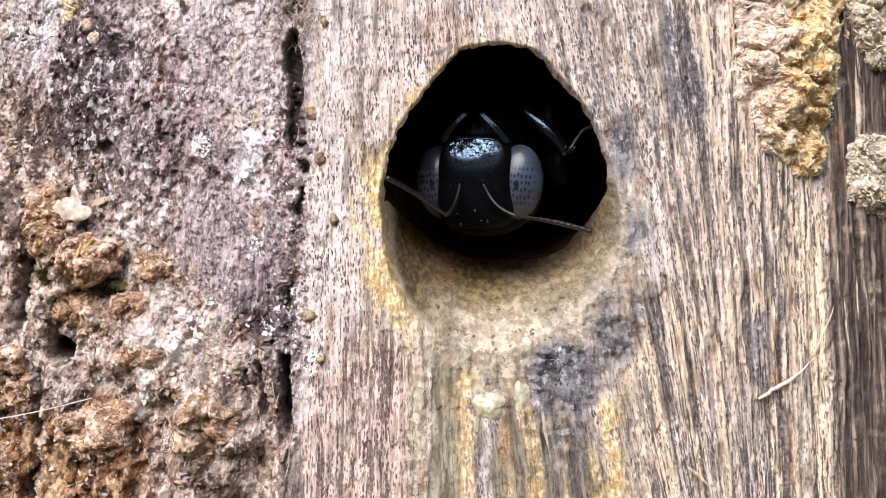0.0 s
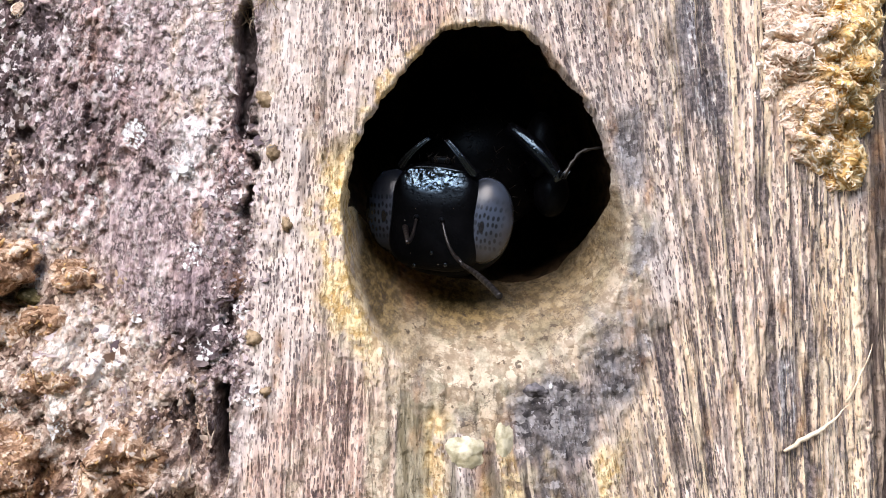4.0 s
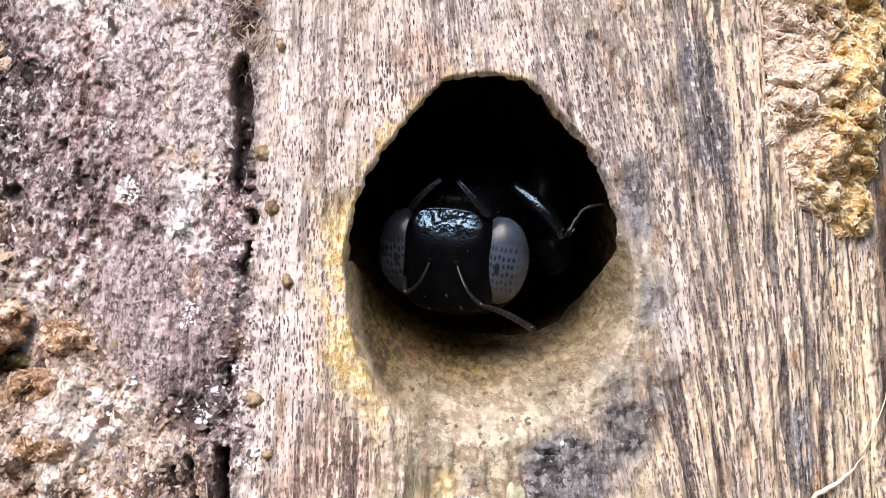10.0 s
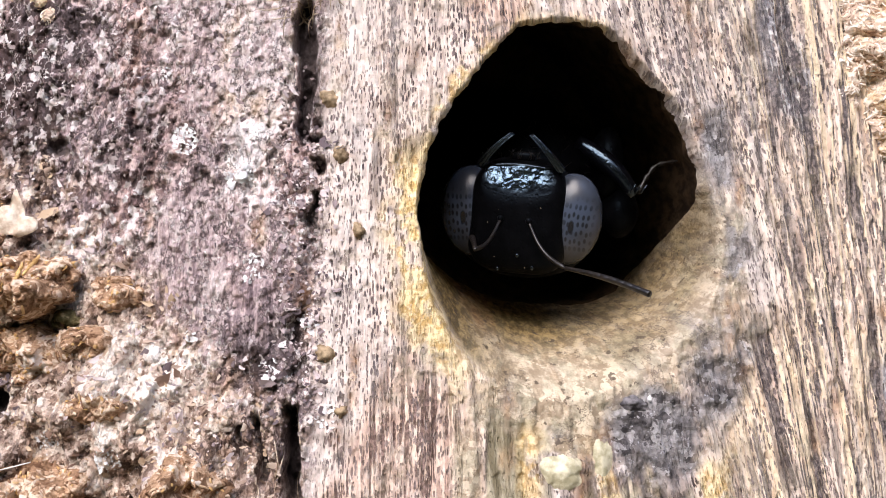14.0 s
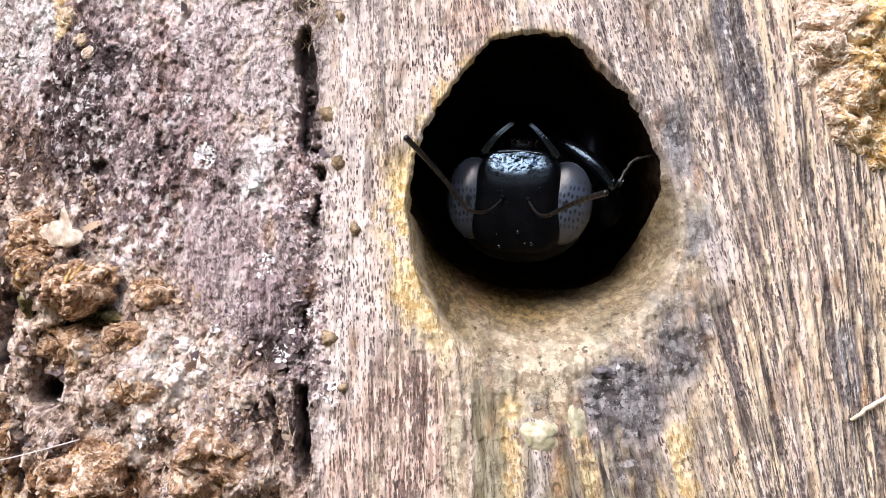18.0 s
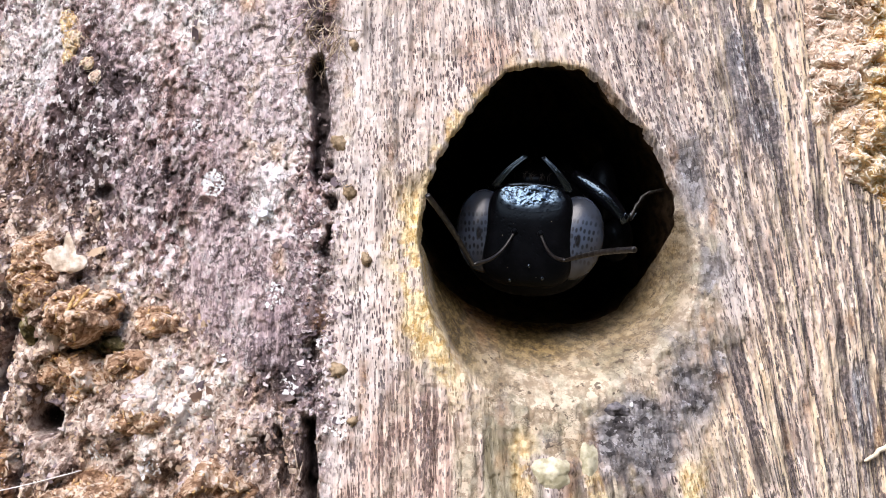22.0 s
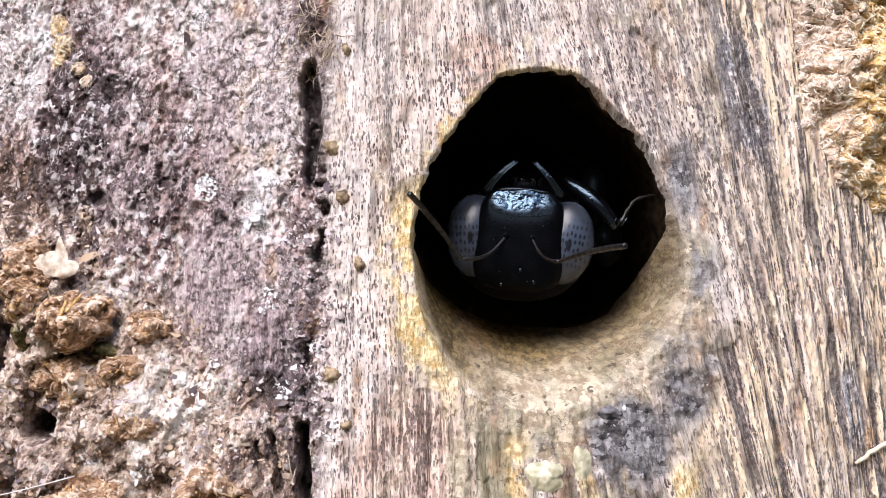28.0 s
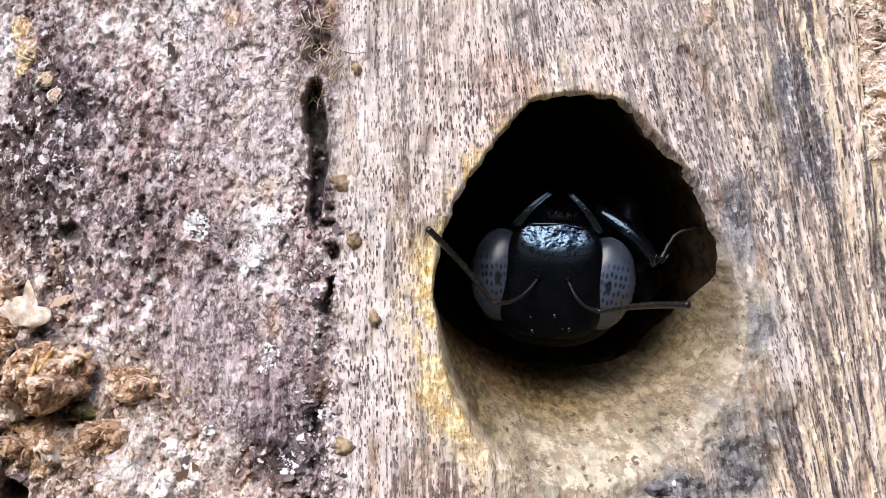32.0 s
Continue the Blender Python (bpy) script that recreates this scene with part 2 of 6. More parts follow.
    wood = n.mix(bright, wood, (0.90, 0.73, 0.52))
    dark = n.mix(n.step(grit, 0.42, 0.66), (0.055, 0.047, 0.052), (0.24, 0.20, 0.195))
    wood = n.mix(lines, wood, n.mix(n.attr("pink"), dark, n.mix(n.step(grit, 0.42, 0.66), (0.13, 0.075, 0.06), (0.36, 0.23, 0.19))))
    wood = n.mix(n.attr("streak"), wood, dark)
    umber = n.mix(n.step(along(2.6, 0.08, 5, 0.65, 81.0), 0.46, 0.60), (0.075, 0.055, 0.048), (0.34, 0.26, 0.205))
    umber = n.mix(n.step(along(2.0, 0.06, 4, 0.6, 91.0), 0.62, 0.64), umber, (0.78, 0.66, 0.50))
    wood = n.mix(n.attr("umber"), wood, umber)
    grain = n.noise(2.6, 5, 0.72, (1, 0.3, 1))
    _, lump_tone = n.crumbs(2.4, (1, 0.3, 1), 0.6)
    beige = n.mix(n.step(n.total((grain, 0.7), (lump_tone, 0.3)), 0.38, 0.62), (0.35, 0.27, 0.185), (0.69, 0.58, 0.435))
    beige = n.mix(n.step(n.noise(0.55, 6, 0.72, (1, 0.25, 1)), 0.47, 0.40, 0.0, 0.5), beige, (0.24, 0.185, 0.13))
    beige = n.mix(n.step(n.noise(0.9, 4, 0.6, (1, 0.4, 1)), 0.48, 0.60, 0.0, 0.6), beige, n.mix(n.step(grain, 0.40, 0.62), (0.29, 0.265, 0.185), (0.46, 0.425, 0.31)))
    # brown wood inside the lip, with the hole's shade painted into it
    shaded_brown = n.mix(n.step(grain, 0.40, 0.62), (0.115, 0.078, 0.032), (0.35, 0.245, 0.105))
    beige = n.mix(n.attr("inner_shade"), beige, shaded_brown)
    beige = n.mix(n.step(n.noise(1.9, 4, 0.6, (1, 0.5, 1)), 0.62, 0.66, 0.0, 0.85), beige, (0.085, 0.06, 0.042))
    split = n.math("ABSOLUTE", n.math("SUBTRACT", n.noise(0.75, 5, 0.65, (1, 0.25, 1.2)), 0.5), 0)
    split = n.math("MULTIPLY", n.step(split, 0.004, 0.016, 0.75, 0.0), n.step(n.noise(0.4, 3, 0.6, (1, 0.3, 1)), 0.48, 0.58))
    beige = n.mix(split, beige, (0.13, 0.098, 0.072))
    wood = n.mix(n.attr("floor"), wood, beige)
    rind = n.mix(n.step(along(3.0, 0.5, 4, 0.6, 61.0), 0.40, 0.60), (0.19, 0.16, 0.10), (0.42, 0.37, 0.265))
    wood = n.mix(n.attr("olive"), wood, rind)
    _, scrap = n.crumbs(2.1, (0.8, 0.5, 1.3), 0.7)
    slate = n.stops(n.total((scrap, 0.45), (n.noise(1.5, 5, 0.7, (0.8, 0.5, 1.3)), 0.75)), (0.32, (0.035, 0.031, 0.033)), (0.58, (0.15, 0.138, 0.14)), (0.78, (0.34, 0.325, 0.325)), (0.95, (0.50, 0.49, 0.50)))
    slate = n.mix(n.step(n.noise(2.6, 4, 0.7), 0.60, 0.66), slate, (0.42, 0.41, 0.435))
    wood = n.mix(n.attr("slate"), wood, slate)
    ochre = n.mix(n.step(speck, 0.40, 0.58), (0.57, 0.37, 0.14), (0.92, 0.74, 0.43))
    ochre = n.mix(n.math("MULTIPLY", pores, 0.45), ochre, (0.30, 0.19, 0.08))
    wood = n.mix(n.math("MULTIPLY", n.attr("ochre"), n.step(mottle, 0.40, 0.50, 0.35, 1.0)), wood, ochre)
    # crumbling bark
    d1, t1 = n.crumbs(1.25, (1.25, 0.5, 0.85), 0.55)
    d2, t2 = n.crumbs(2.7, (1.2, 0.5, 0.85), 0.5)
    d3, t3 = n.crumbs(5.4, (1.1, 0.5, 0.9), 0.4)
    soft = n.noise(0.45, 5, 0.62, (1.2, 0.5, 0.7))
    crumb = n.total((t1, 0.30), (t2, 0.30), (t3, 0.18), (soft, 0.50), (n.attr("zone"), 0.85))
    shade = n.math("SUBTRACT", n.math("MULTIPLY", crumb, 1.3), 0.975)
    bark = n.stops(shade, (0.06, (0.075, 0.055, 0.058)), (0.26, (0.21, 0.155, 0.160)), (0.43, (0.41, 0.31, 0.315)), (0.58, (0.60, 0.475, 0.465)), (0.74, (0.78, 0.675, 0.655)), (0.93, (0.91, 0.87, 0.86)))
    pinker = n.stops(shade, (0.06, (0.09, 0.055, 0.052)), (0.26, (0.27, 0.165, 0.155)), (0.45, (0.52, 0.36, 0.33)), (0.65, (0.74, 0.56, 0.51)), (0.93, (0.90, 0.79, 0.74)))
    bark = n.mix(n.attr("rust"), bark, pinker)
    bare = n.stops(n.total((along(3.4, 0.5, 4, 0.7, 2.0), 0.9), (t3, 0.15), (n.attr("zone"), 0.2)), (0.40, (0.13, 0.095, 0.105)), (0.56, (0.40, 0.30, 0.31)), (0.68, (0.66, 0.53, 0.52)), (0.82, (0.85, 0.75, 0.73)))
    bark = n.mix(n.math("MULTIPLY", n.attr("bare"), 0.8), bark, bare)
    vein = n.math("ABSOLUTE", n.math("SUBTRACT", n.noise(0.62, 6, 0.70, (1.15, 1, 0.75)), 0.5), 0)
    gaps = n.step(vein, 0.005, 0.018, 0.8, 0.0)
    bark = n.mix(gaps, bark, (0.10, 0.076, 0.08))
    chip = n.math("MULTIPLY", n.step(t2, 0.80, 0.82), n.attr("flake"))
    bark = n.mix(chip, bark, n.mix(n.step(speck, 0.4, 0.6), (0.70, 0.62, 0.61), (0.90, 0.86, 0.86)))
    curl = n.math("ABSOLUTE", n.math("SUBTRACT", n.noise(1.25, 4, 0.62, (1.2, 0.6, 0.8)), 0.5), 0)
    curl = n.math("MULTIPLY", n.step(curl, 0.008, 0.022, 1.0, 0.0), n.step(n.noise(0.5, 4, 0.6), 0.40, 0.54))
    bark = n.mix(n.math("MULTIPLY", curl, 0.75), bark, n.mix(n.step(t3, 0.2, 0.8), (0.60, 0.48, 0.46), (0.90, 0.83, 0.81)))
    bark = n.mix(n.attr("pit"), bark, (0.09, 0.07, 0.07))
    color = n.mix(n.attr("bark"), wood, bark)
    dust = n.stops(shade, (0.06, (0.10, 0.06, 0.042)), (0.26, (0.29, 0.19, 0.135)), (0.42, (0.56, 0.415, 0.325)), (0.60, (0.80, 0.665, 0.545)), (0.84, (0.93, 0.85, 0.76)))
    color = n.mix(n.attr("dust"), color, dust)
    color = n.mix(n.attr("orange"), color, n.stops(shade, (0.05, (0.06, 0.03, 0.018)), (0.35, (0.27, 0.135, 0.065)), (0.60, (0.55, 0.33, 0.17)), (0.85, (0.78, 0.58, 0.38))))
    relief = n.math("ADD", n.math("MULTIPLY", speck, 0.7), n.math("MULTIPLY", grit, 0.15))
    relief = n.math("MULTIPLY", relief, n.math("SUBTRACT", 1.0, n.math("MULTIPLY", n.attr("olive"), 0.6)))
    relief = n.math("ADD", relief, n.math("MULTIPLY", n.total((t1, 0.7), (t2, 0.8), (t3, 0.35), (curl, 0.5), (gaps, -0.8)), n.attr("bark")))
    relief = n.math("SUBTRACT", n.math("ADD", relief, n.math("MULTIPLY", n.math("MULTIPLY", fibre, 0.8), n.math("SUBTRACT", 1.0, n.attr("floor")))), n.math("MULTIPLY", n.math("MAXIMUM", pores, lines), 0.9))
    n.bump(relief, 0.20, 0.9)
    return n.done(color, n.step(speck, 0.3, 0.7, 0.7, 0.95), spec=0.2)


def dust_material(name, dark, mid, light):
    n = Nodes(name)
    _, t1 = n.crumbs(1.5, (1, 1, 1), 0.6)
    _, t2 = n.crumbs(3.2, (1, 1, 1), 0.5)
    fine = n.noise(4.5, 4, 0.7)
    tone = n.total((t1, 0.28), (t2, 0.34), (fine, 0.5), (n.noise(0.5, 4, 0.6), 0.7))
    pale = tuple(0.5 * v + 0.45 for v in light)
    col = n.stops(n.math("SUBTRACT", tone, 0.4), (0.20, dark), (0.38, tuple(0.5 * (a + b) for a, b in zip(dark, mid))), (0.52, mid), (0.66, light), (0.86, pale))
    n.bump(n.total((t1, 0.6), (t2, 0.7), (fine, 0.7)), 0.22, 0.9)
    return n.done(col, 0.95, spec=0.1)


def shaggy_material(name):
    """Matted shavings: pinkish cream, turning ochre yellow outwards, with dark gaps."""
    n = Nodes(name)
    sep = n.tree.nodes.new("ShaderNodeSeparateXYZ")
    n.put(sep.inputs[0], n.scaled(1000, 1000, 1000))
    t = n.tree.nodes.new("ShaderNodeTexNoise")
    n.put(t.inputs["Vector"], n.scaled(900, 900, 1500))
    for key, val in (("Scale", 1.0), ("Detail", 5.0), ("Roughness", 0.68), ("Distortion", 1.6)):
        t.inputs[key].default_value = val
    shred = t.outputs["Fac"]
    out = n.math("ADD", sep.outputs["X"], n.math("MULTIPLY", n.noise(0.35, 4), 7.0))
    warm = n.step(out, 23.0, 26.4)
    c = n.mix(warm, (0.78, 0.60, 0.48), (0.86, 0.56, 0.22))
    c = n.mix(n.step(shred, 0.50, 0.60), c, n.mix(warm, (0.90, 0.80, 0.71), (0.92, 0.76, 0.45)))
    c = n.mix(n.step(shred, 0.46, 0.38), c, n.mix(warm, (0.30, 0.19, 0.13), (0.44, 0.23, 0.07)))
    n.bump(n.math("ADD", shred, n.math("MULTIPLY", n.noise(3.0, 4, 0.65), 0.4)), 0.4, 0.9)
    return n.done(c, 0.9, spec=0.15)


def frass_chip_material():
    """Shavings of many tones, pinkish cream turning ochre yellow outwards."""
    n = Nodes("pale_shavings")
    sep = n.tree.nodes.new("ShaderNodeSeparateXYZ")
    n.put(sep.inputs[0], n.scaled(1000, 1000, 1000))
    g = n.tree.nodes.new("ShaderNodeNewGeometry").outputs["Random Per Island"]
    out = n.math("ADD", n.math("ABSOLUTE", sep.outputs["X"], 0), n.math("MULTIPLY", n.noise(0.35, 4), 9.0))
    warm = n.step(out, 24.5, 28.5)
    tone = n.total((g, 0.75), (n.noise(0.8, 3), 0.5))
    cool = n.stops(tone, (0.15, (0.50, 0.35, 0.26)), (0.45, (0.76, 0.60, 0.48)), (0.70, (0.88, 0.76, 0.65)), (0.95, (0.94, 0.88, 0.80)))
    gold = n.stops(tone, (0.15, (0.50, 0.31, 0.13)), (0.45, (0.82, 0.60, 0.31)), (0.70, (0.91, 0.75, 0.47)), (0.95, (0.94, 0.86, 0.68)))
    n.bump(n.noise(5.0, 3), 0.05, 0.5)
    return n.done(n.mix(warm, cool, gold), 0.85, spec=0.2)


def chip_material(name, *colours):
    """Each chip takes its own tone."""
    n = Nodes(name)
    g = n.tree.nodes.new("ShaderNodeNewGeometry").outputs["Random Per Island"]
    c = colours[0]
    for k, col in enumerate(colours[1:], 1):
        c = n.mix(n.step(g, (k - 0.5) / len(colours), (k + 0.5) / len(colours)), c, col)
    n.bump(n.noise(5.0, 3), 0.05, 0.5)
    return n.done(c, 0.85, spec=0.2)


def plain_material(name, dark, light, scale=1.0, rough=0.8, spec=0.3, bump=0.05, stretch=(1, 1, 1)):
    n = Nodes(name)
    a = n.noise(scale, 4, 0.6, stretch)
    n.bump(a, bump, 0.6)
    return n.done(n.mix(n.step(a, 0.35, 0.65), dark, light), rough, spec=spec)


def chitin_material(name, tone, rough, relief, gloss=0.25, wrinkle=0.0):
    n = Nodes(name)
    pits = n.voronoi(5.0)
    coarse = n.noise(1.5, 3)
    fine = n.math("MULTIPLY", n.step(pits, 0.1, 0.45), 0.25 if wrinkle else 1.0)
    n.bump(n.math("ADD", fine, n.math("MULTIPLY", coarse, 1.0 + wrinkle)), relief, 0.8)
    # blue tint puts the sky's colour into the highlights
    n.bsdf.inputs["Specular Tint"].default_value = (0.55, 0.78, 1.0, 1.0)
    return n.done(n.mix(n.step(coarse, 0.4, 0.7), tone, tuple(1.8 * c for c in tone)), rough, spec=gloss)


def clypeus_material():
    """Black chitin, dull and pitted towards its edges; a mask places its highlight."""
    n = Nodes("painted_sheen_clypeus")
    pits, coarse = n.voronoi(4.0), n.noise(1.6, 4, 0.65)
    n.bump(n.total((n.step(pits, 0.1, 0.45), 0.5), (coarse, 1.8)), 0.05, 0.8)
    n.bsdf.inputs["IOR"].default_value = 1.7
    # highlights tinted blue to stand for reflected sky
    n.bsdf.inputs["Specular Tint"].default_value = (0.50, 0.75, 1.0, 1.0)
    sheen = n.math("MULTIPLY", n.attr("sheen"), n.step(n.noise(1.0, 4, 0.65), 0.34, 0.54, 0.45, 1.6))
    return n.done((0.003, 0.003, 0.004), n.step(sheen, 0.0, 1.0, 0.42, 0.20), spec=n.step(sheen, 0.0, 1.0, 0.06, 0.95))


def eye_material():
    """Pale compound eye with a cluster of dark spots."""
    n = Nodes("compound_eye")
    sep = n.tree.nodes.new("ShaderNodeSeparateXYZ")
    n.put(sep.inputs[0], n.scaled(1000, 1000, 1000))
    flat = n.tree.nodes.new("ShaderNodeCombineXYZ")
    outward = n.math("SUBTRACT", n.math("ABSOLUTE", sep.outputs["X"], 0), 0.62)
    n.put(flat.inputs[0], n.math("MULTIPLY", outward, 4.6))
    n.put(flat.inputs[1], n.math("MULTIPLY", sep.outputs["Z"], 2.3))
    spots = n.tree.nodes.new("ShaderNodeTexVoronoi")
    spots.voronoi_dimensions = "2D"
    spots.inputs["Scale"].default_value = 1.0
    spots.inputs["Randomness"].default_value = 0.3
    n.put(spots.inputs["Vector"], flat.outputs[0])
    dots = n.step(spots.outputs["Distance"], 0.20, 0.38, 0.9, 0.0)
    from_mid = n.math("ABSOLUTE", n.math("ADD", sep.outputs["Z"], 0.1), 0)
    side = n.math("ABSOLUTE", outward, 0)
    mask = n.math("MULTIPLY", n.step(from_mid, 0.7, 1.7, 1.0, 0.0), n.step(side, 0.45, 0.85, 1.0, 0.0))
    pupil = n.math("ADD", n.math("POWER", n.math("MULTIPLY", n.math("ADD", outward, 0.25), 7.5), 2.0), n.math("POWER", n.math("MULTIPLY", n.math("ADD", sep.outputs["Z"], 0.1), 3.2), 2.0))
    pupil = n.step(pupil, 0.7, 1.6, 1.0, 0.0)
    band = n.noise(0.5, 2)
    c = n.mix(n.step(band, 0.35, 0.65), (0.034, 0.038, 0.048), (0.050, 0.066, 0.100))
    c = n.mix(n.math("MAXIMUM", pupil, n.math("MULTIPLY", dots, mask)), c, (0.010, 0.011, 0.015))
    n.bump(n.voronoi(30.0), 0.01, 0.3)
    return n.done(c, 0.26, spec=0.5)


WOOD = trunk_material()
# tunnel wood coloured darker than the face, holding the hole's shade
SHADED_TUNNEL = plain_material("shaded_tunnel_wood", (0.045, 0.028, 0.018), (0.13, 0.083, 0.05), 1.2, 0.95, 0.1, 0.2, (1, 0.4, 1))
# dull green for the unseen ring that shapes the sky light
LIGHT_BLOCK = plain_material("light_block_green", (0.012, 0.022, 0.008), (0.05, 0.075, 0.03), 0.004, 1.0, 0.0, 0.0)
BARK = plain_material("dark_bark", (0.08, 0.06, 0.055), (0.30, 0.24, 0.22), 0.25, 0.9, 0.2, 0.6, (1, 1, 0.3))
SOIL = plain_material("forest_floor", (0.05, 0.045, 0.03), (0.16, 0.14, 0.08), 0.02, 0.95, 0.1, 5)
YELLOW_DUST = shaggy_material("yellow_frass")
BROWN_DUST = dust_material("brown_frass", (0.13, 0.065, 0.035), (0.46, 0.285, 0.175), (0.74, 0.57, 0.42))
GREY_DUST = dust_material("pale_grey_frass", (0.22, 0.17, 0.11), (0.56, 0.47, 0.35), (0.80, 0.72, 0.58))
GREY_CHIPS = chip_material("pale_grey_shavings", (0.44, 0.36, 0.27), (0.70, 0.61, 0.48), (0.87, 0.80, 0.69), (0.82, 0.66, 0.40))
PALE_CHIPS = frass_chip_material()
BROWN_CHIPS = chip_material("brown_shavings", (0.22, 0.12, 0.07), (0.44, 0.28, 0.18), (0.70, 0.555, 0.43), (0.56, 0.35, 0.15))
DRIFT_CHIPS = chip_material("drifted_dust", (0.26, 0.17, 0.13), (0.46, 0.34, 0.27), (0.68, 0.57, 0.48), (0.58, 0.43, 0.30))
BARK_CHIPS = chip_material("bark_crumbs", (0.15, 0.115, 0.125), (0.33, 0.26, 0.265), (0.50, 0.415, 0.41), (0.68, 0.60, 0.595))
SPLINTER = plain_material("pale_splinter", (0.66, 0.52, 0.36), (0.88, 0.78, 0.60), 2.0, 0.7, 0.3, 0.04)
GALL = plain_material("brown_scale", (0.16, 0.11, 0.06), (0.42, 0.31, 0.19), 2.5, 0.7, 0.3, 0.06)
LUMP = plain_material("pale_resin", (0.40, 0.36, 0.23), (0.72, 0.67, 0.49), 1.8, 0.75, 0.3, 0.12)
CREAM = plain_material("cream_chip", (0.60, 0.46, 0.34), (0.92, 0.82, 0.70), 2.2, 0.85, 0.2, 0.15)
OCHRE_FIBRE = plain_material("ochre_fibre", (0.34, 0.185, 0.06), (0.74, 0.50, 0.22), 2.5, 0.8, 0.2, 0.06)
MOSS = dust_material("olive_moss", (0.04, 0.036, 0.014), (0.14, 0.115, 0.05), (0.32, 0.26, 0.135))
SILK = plain_material("silk", (0.75, 0.68, 0.62), (0.90, 0.85, 0.80), 3.0, 0.5, 0.5, 0.0)
CRUST = plain_material("white_lichen", (0.76, 0.76, 0.77), (0.92, 0.92, 0.92), 3.0, 0.9, 0.2, 0.08)
CHITIN = chitin_material("black_chitin", (0.002, 0.002, 0.0025), 0.40, 0.012, 0.06)
GLOSS = chitin_material("glossy_chitin", (0.003, 0.003, 0.004), 0.22, 0.05, 0.95, 0.9)
LEG = chitin_material("leg_chitin", (0.002, 0.002, 0.003), 0.20, 0.012, 0.9)
SLATE = plain_material("slate_bark", (0.05, 0.045, 0.05), (0.22, 0.205, 0.21), 2.0, 0.95, 0.1, 0.15)
BAST = plain_material("frayed_bast", (0.26, 0.19, 0.13), (0.62, 0.51, 0.40), 3.0, 0.8, 0.2, 0.0)
HORN = plain_material("dark_horn", (0.007, 0.0055, 0.005), (0.018, 0.014, 0.012), 2.0, 0.35, 0.5, 0.02)
EYE = eye_material()
CLYPEUS = clypeus_material()


# ---- mesh helpers ----
def mesh_from(name, verts, faces, material, smooth=True):
    me = bpy.data.meshes.new(name)
    me.from_pydata([tuple(v) for v in np.asarray(verts) * MM], [], [tuple(f) for f in faces])
    me.materials.append(material)
    if smooth:
        me.polygons.foreach_set("use_smooth", np.ones(len(me.polygons), bool))
    me.update()
    return me


def grid_mesh(name, verts, quads, material):
    """A large mesh from arrays of vertices in millimetres and quads."""
    me = bpy.data.meshes.new(name)
    me.vertices.add(len(verts))
    me.vertices.foreach_set("co", (verts * MM).astype(np.float32).ravel())
    me.loops.add(quads.size)
    me.loops.foreach_set("vertex_index", quads.astype(np.int32).ravel())
    me.polygons.add(len(quads))
    me.polygons.foreach_set("loop_start", np.arange(0, quads.size, 4, dtype=np.int32))
    me.polygons.foreach_set("use_smooth", np.ones(len(quads), bool))
    me.materials.append(material)
    me.update(calc_edges=True)
    me.validate()
    return me


def child(name, me, parent, label=""):
    ob = new(name, me)
    ob.parent = parent
    if label:
        tagged(ob, label=label)
    return ob


def quads_of(nu, nv, wrap=False):
    """Quads over nu x nv vertices, row by row; wrap joins the last column to the first."""
    i, j = np.meshgrid(np.arange(nu - 1), np.arange(nv if wrap else nv - 1), indexing="ij")
    k = (j + 1) % nv
    return np.stack([i * nv + j, i * nv + k, (i + 1) * nv + k, (i + 1) * nv + j], -1).reshape(-1, 4)


def tube(points, radii, sides=8):
    """Vertices and faces of a tapered tube along points."""
    pts = np.asarray(points, float)
    tangent = np.gradient(pts, axis=0)
    tangent /= np.linalg.norm(tangent, axis=1)[:, None]
    ref = np.array([0.3, 0.9, 0.2])
    side = np.cross(tangent, ref)
    side /= np.linalg.norm(side, axis=1)[:, None]
    up = np.cross(side, tangent)
    a = np.linspace(0, 2 * np.pi, sides, endpoint=False)
    ring = side[:, None] * np.cos(a)[None, :, None] + up[:, None] * np.sin(a)[None, :, None]
    v = (pts[:, None] + ring * np.asarray(radii)[:, None, None]).reshape(-1, 3)
    f = quads_of(len(pts), sides, True).tolist()
    f += [list(range(sides))[::-1], list(range(len(v) - sides, len(v)))]
    return v, f


def joined(pieces):
    vs, fs, n = [], [], 0
    for v, f in pieces:
        vs.append(np.asarray(v))
        fs += [[i + n for i in q] for q in f]
        n += len(v)
    return np.concatenate(vs), fs


def oval(rx, ry, rz, nu=28, nv=40, power=2.0):
    """An ovoid; a power over 2 squares it off."""
    u = np.linspace(0, np.pi, nu)[:, None]
    w = np.linspace(0, 2 * np.pi, nv, endpoint=False)[None]
    e = 2.0 / power
    sg = lambda c: np.sign(c) * np.abs(c) ** e
    x = sg(np.sin(u)) * sg(np.cos(w)) * rx
    y = sg(np.sin(u)) * sg(np.sin(w)) * ry
    z = sg(np.cos(u)) * rz + 0 * w
    return np.stack([x, y, z], -1).reshape(-1, 3), quads_of(nu, nv, True).tolist()


# ---- the trunk's face, with the hole ----
HOLE = (4.9, 2.6)
THROAT = [6.5, 6.42, 6.46, 6.51, 6.87, 7.68, 7.85, 7.79, 6.93, 6.44, 6.35, 6.38, 6.53, 6.83, 6.7, 6.45, 6.25, 6.2, 6.2, 6.4, 7.1, 7.6, 7.5, 6.95]
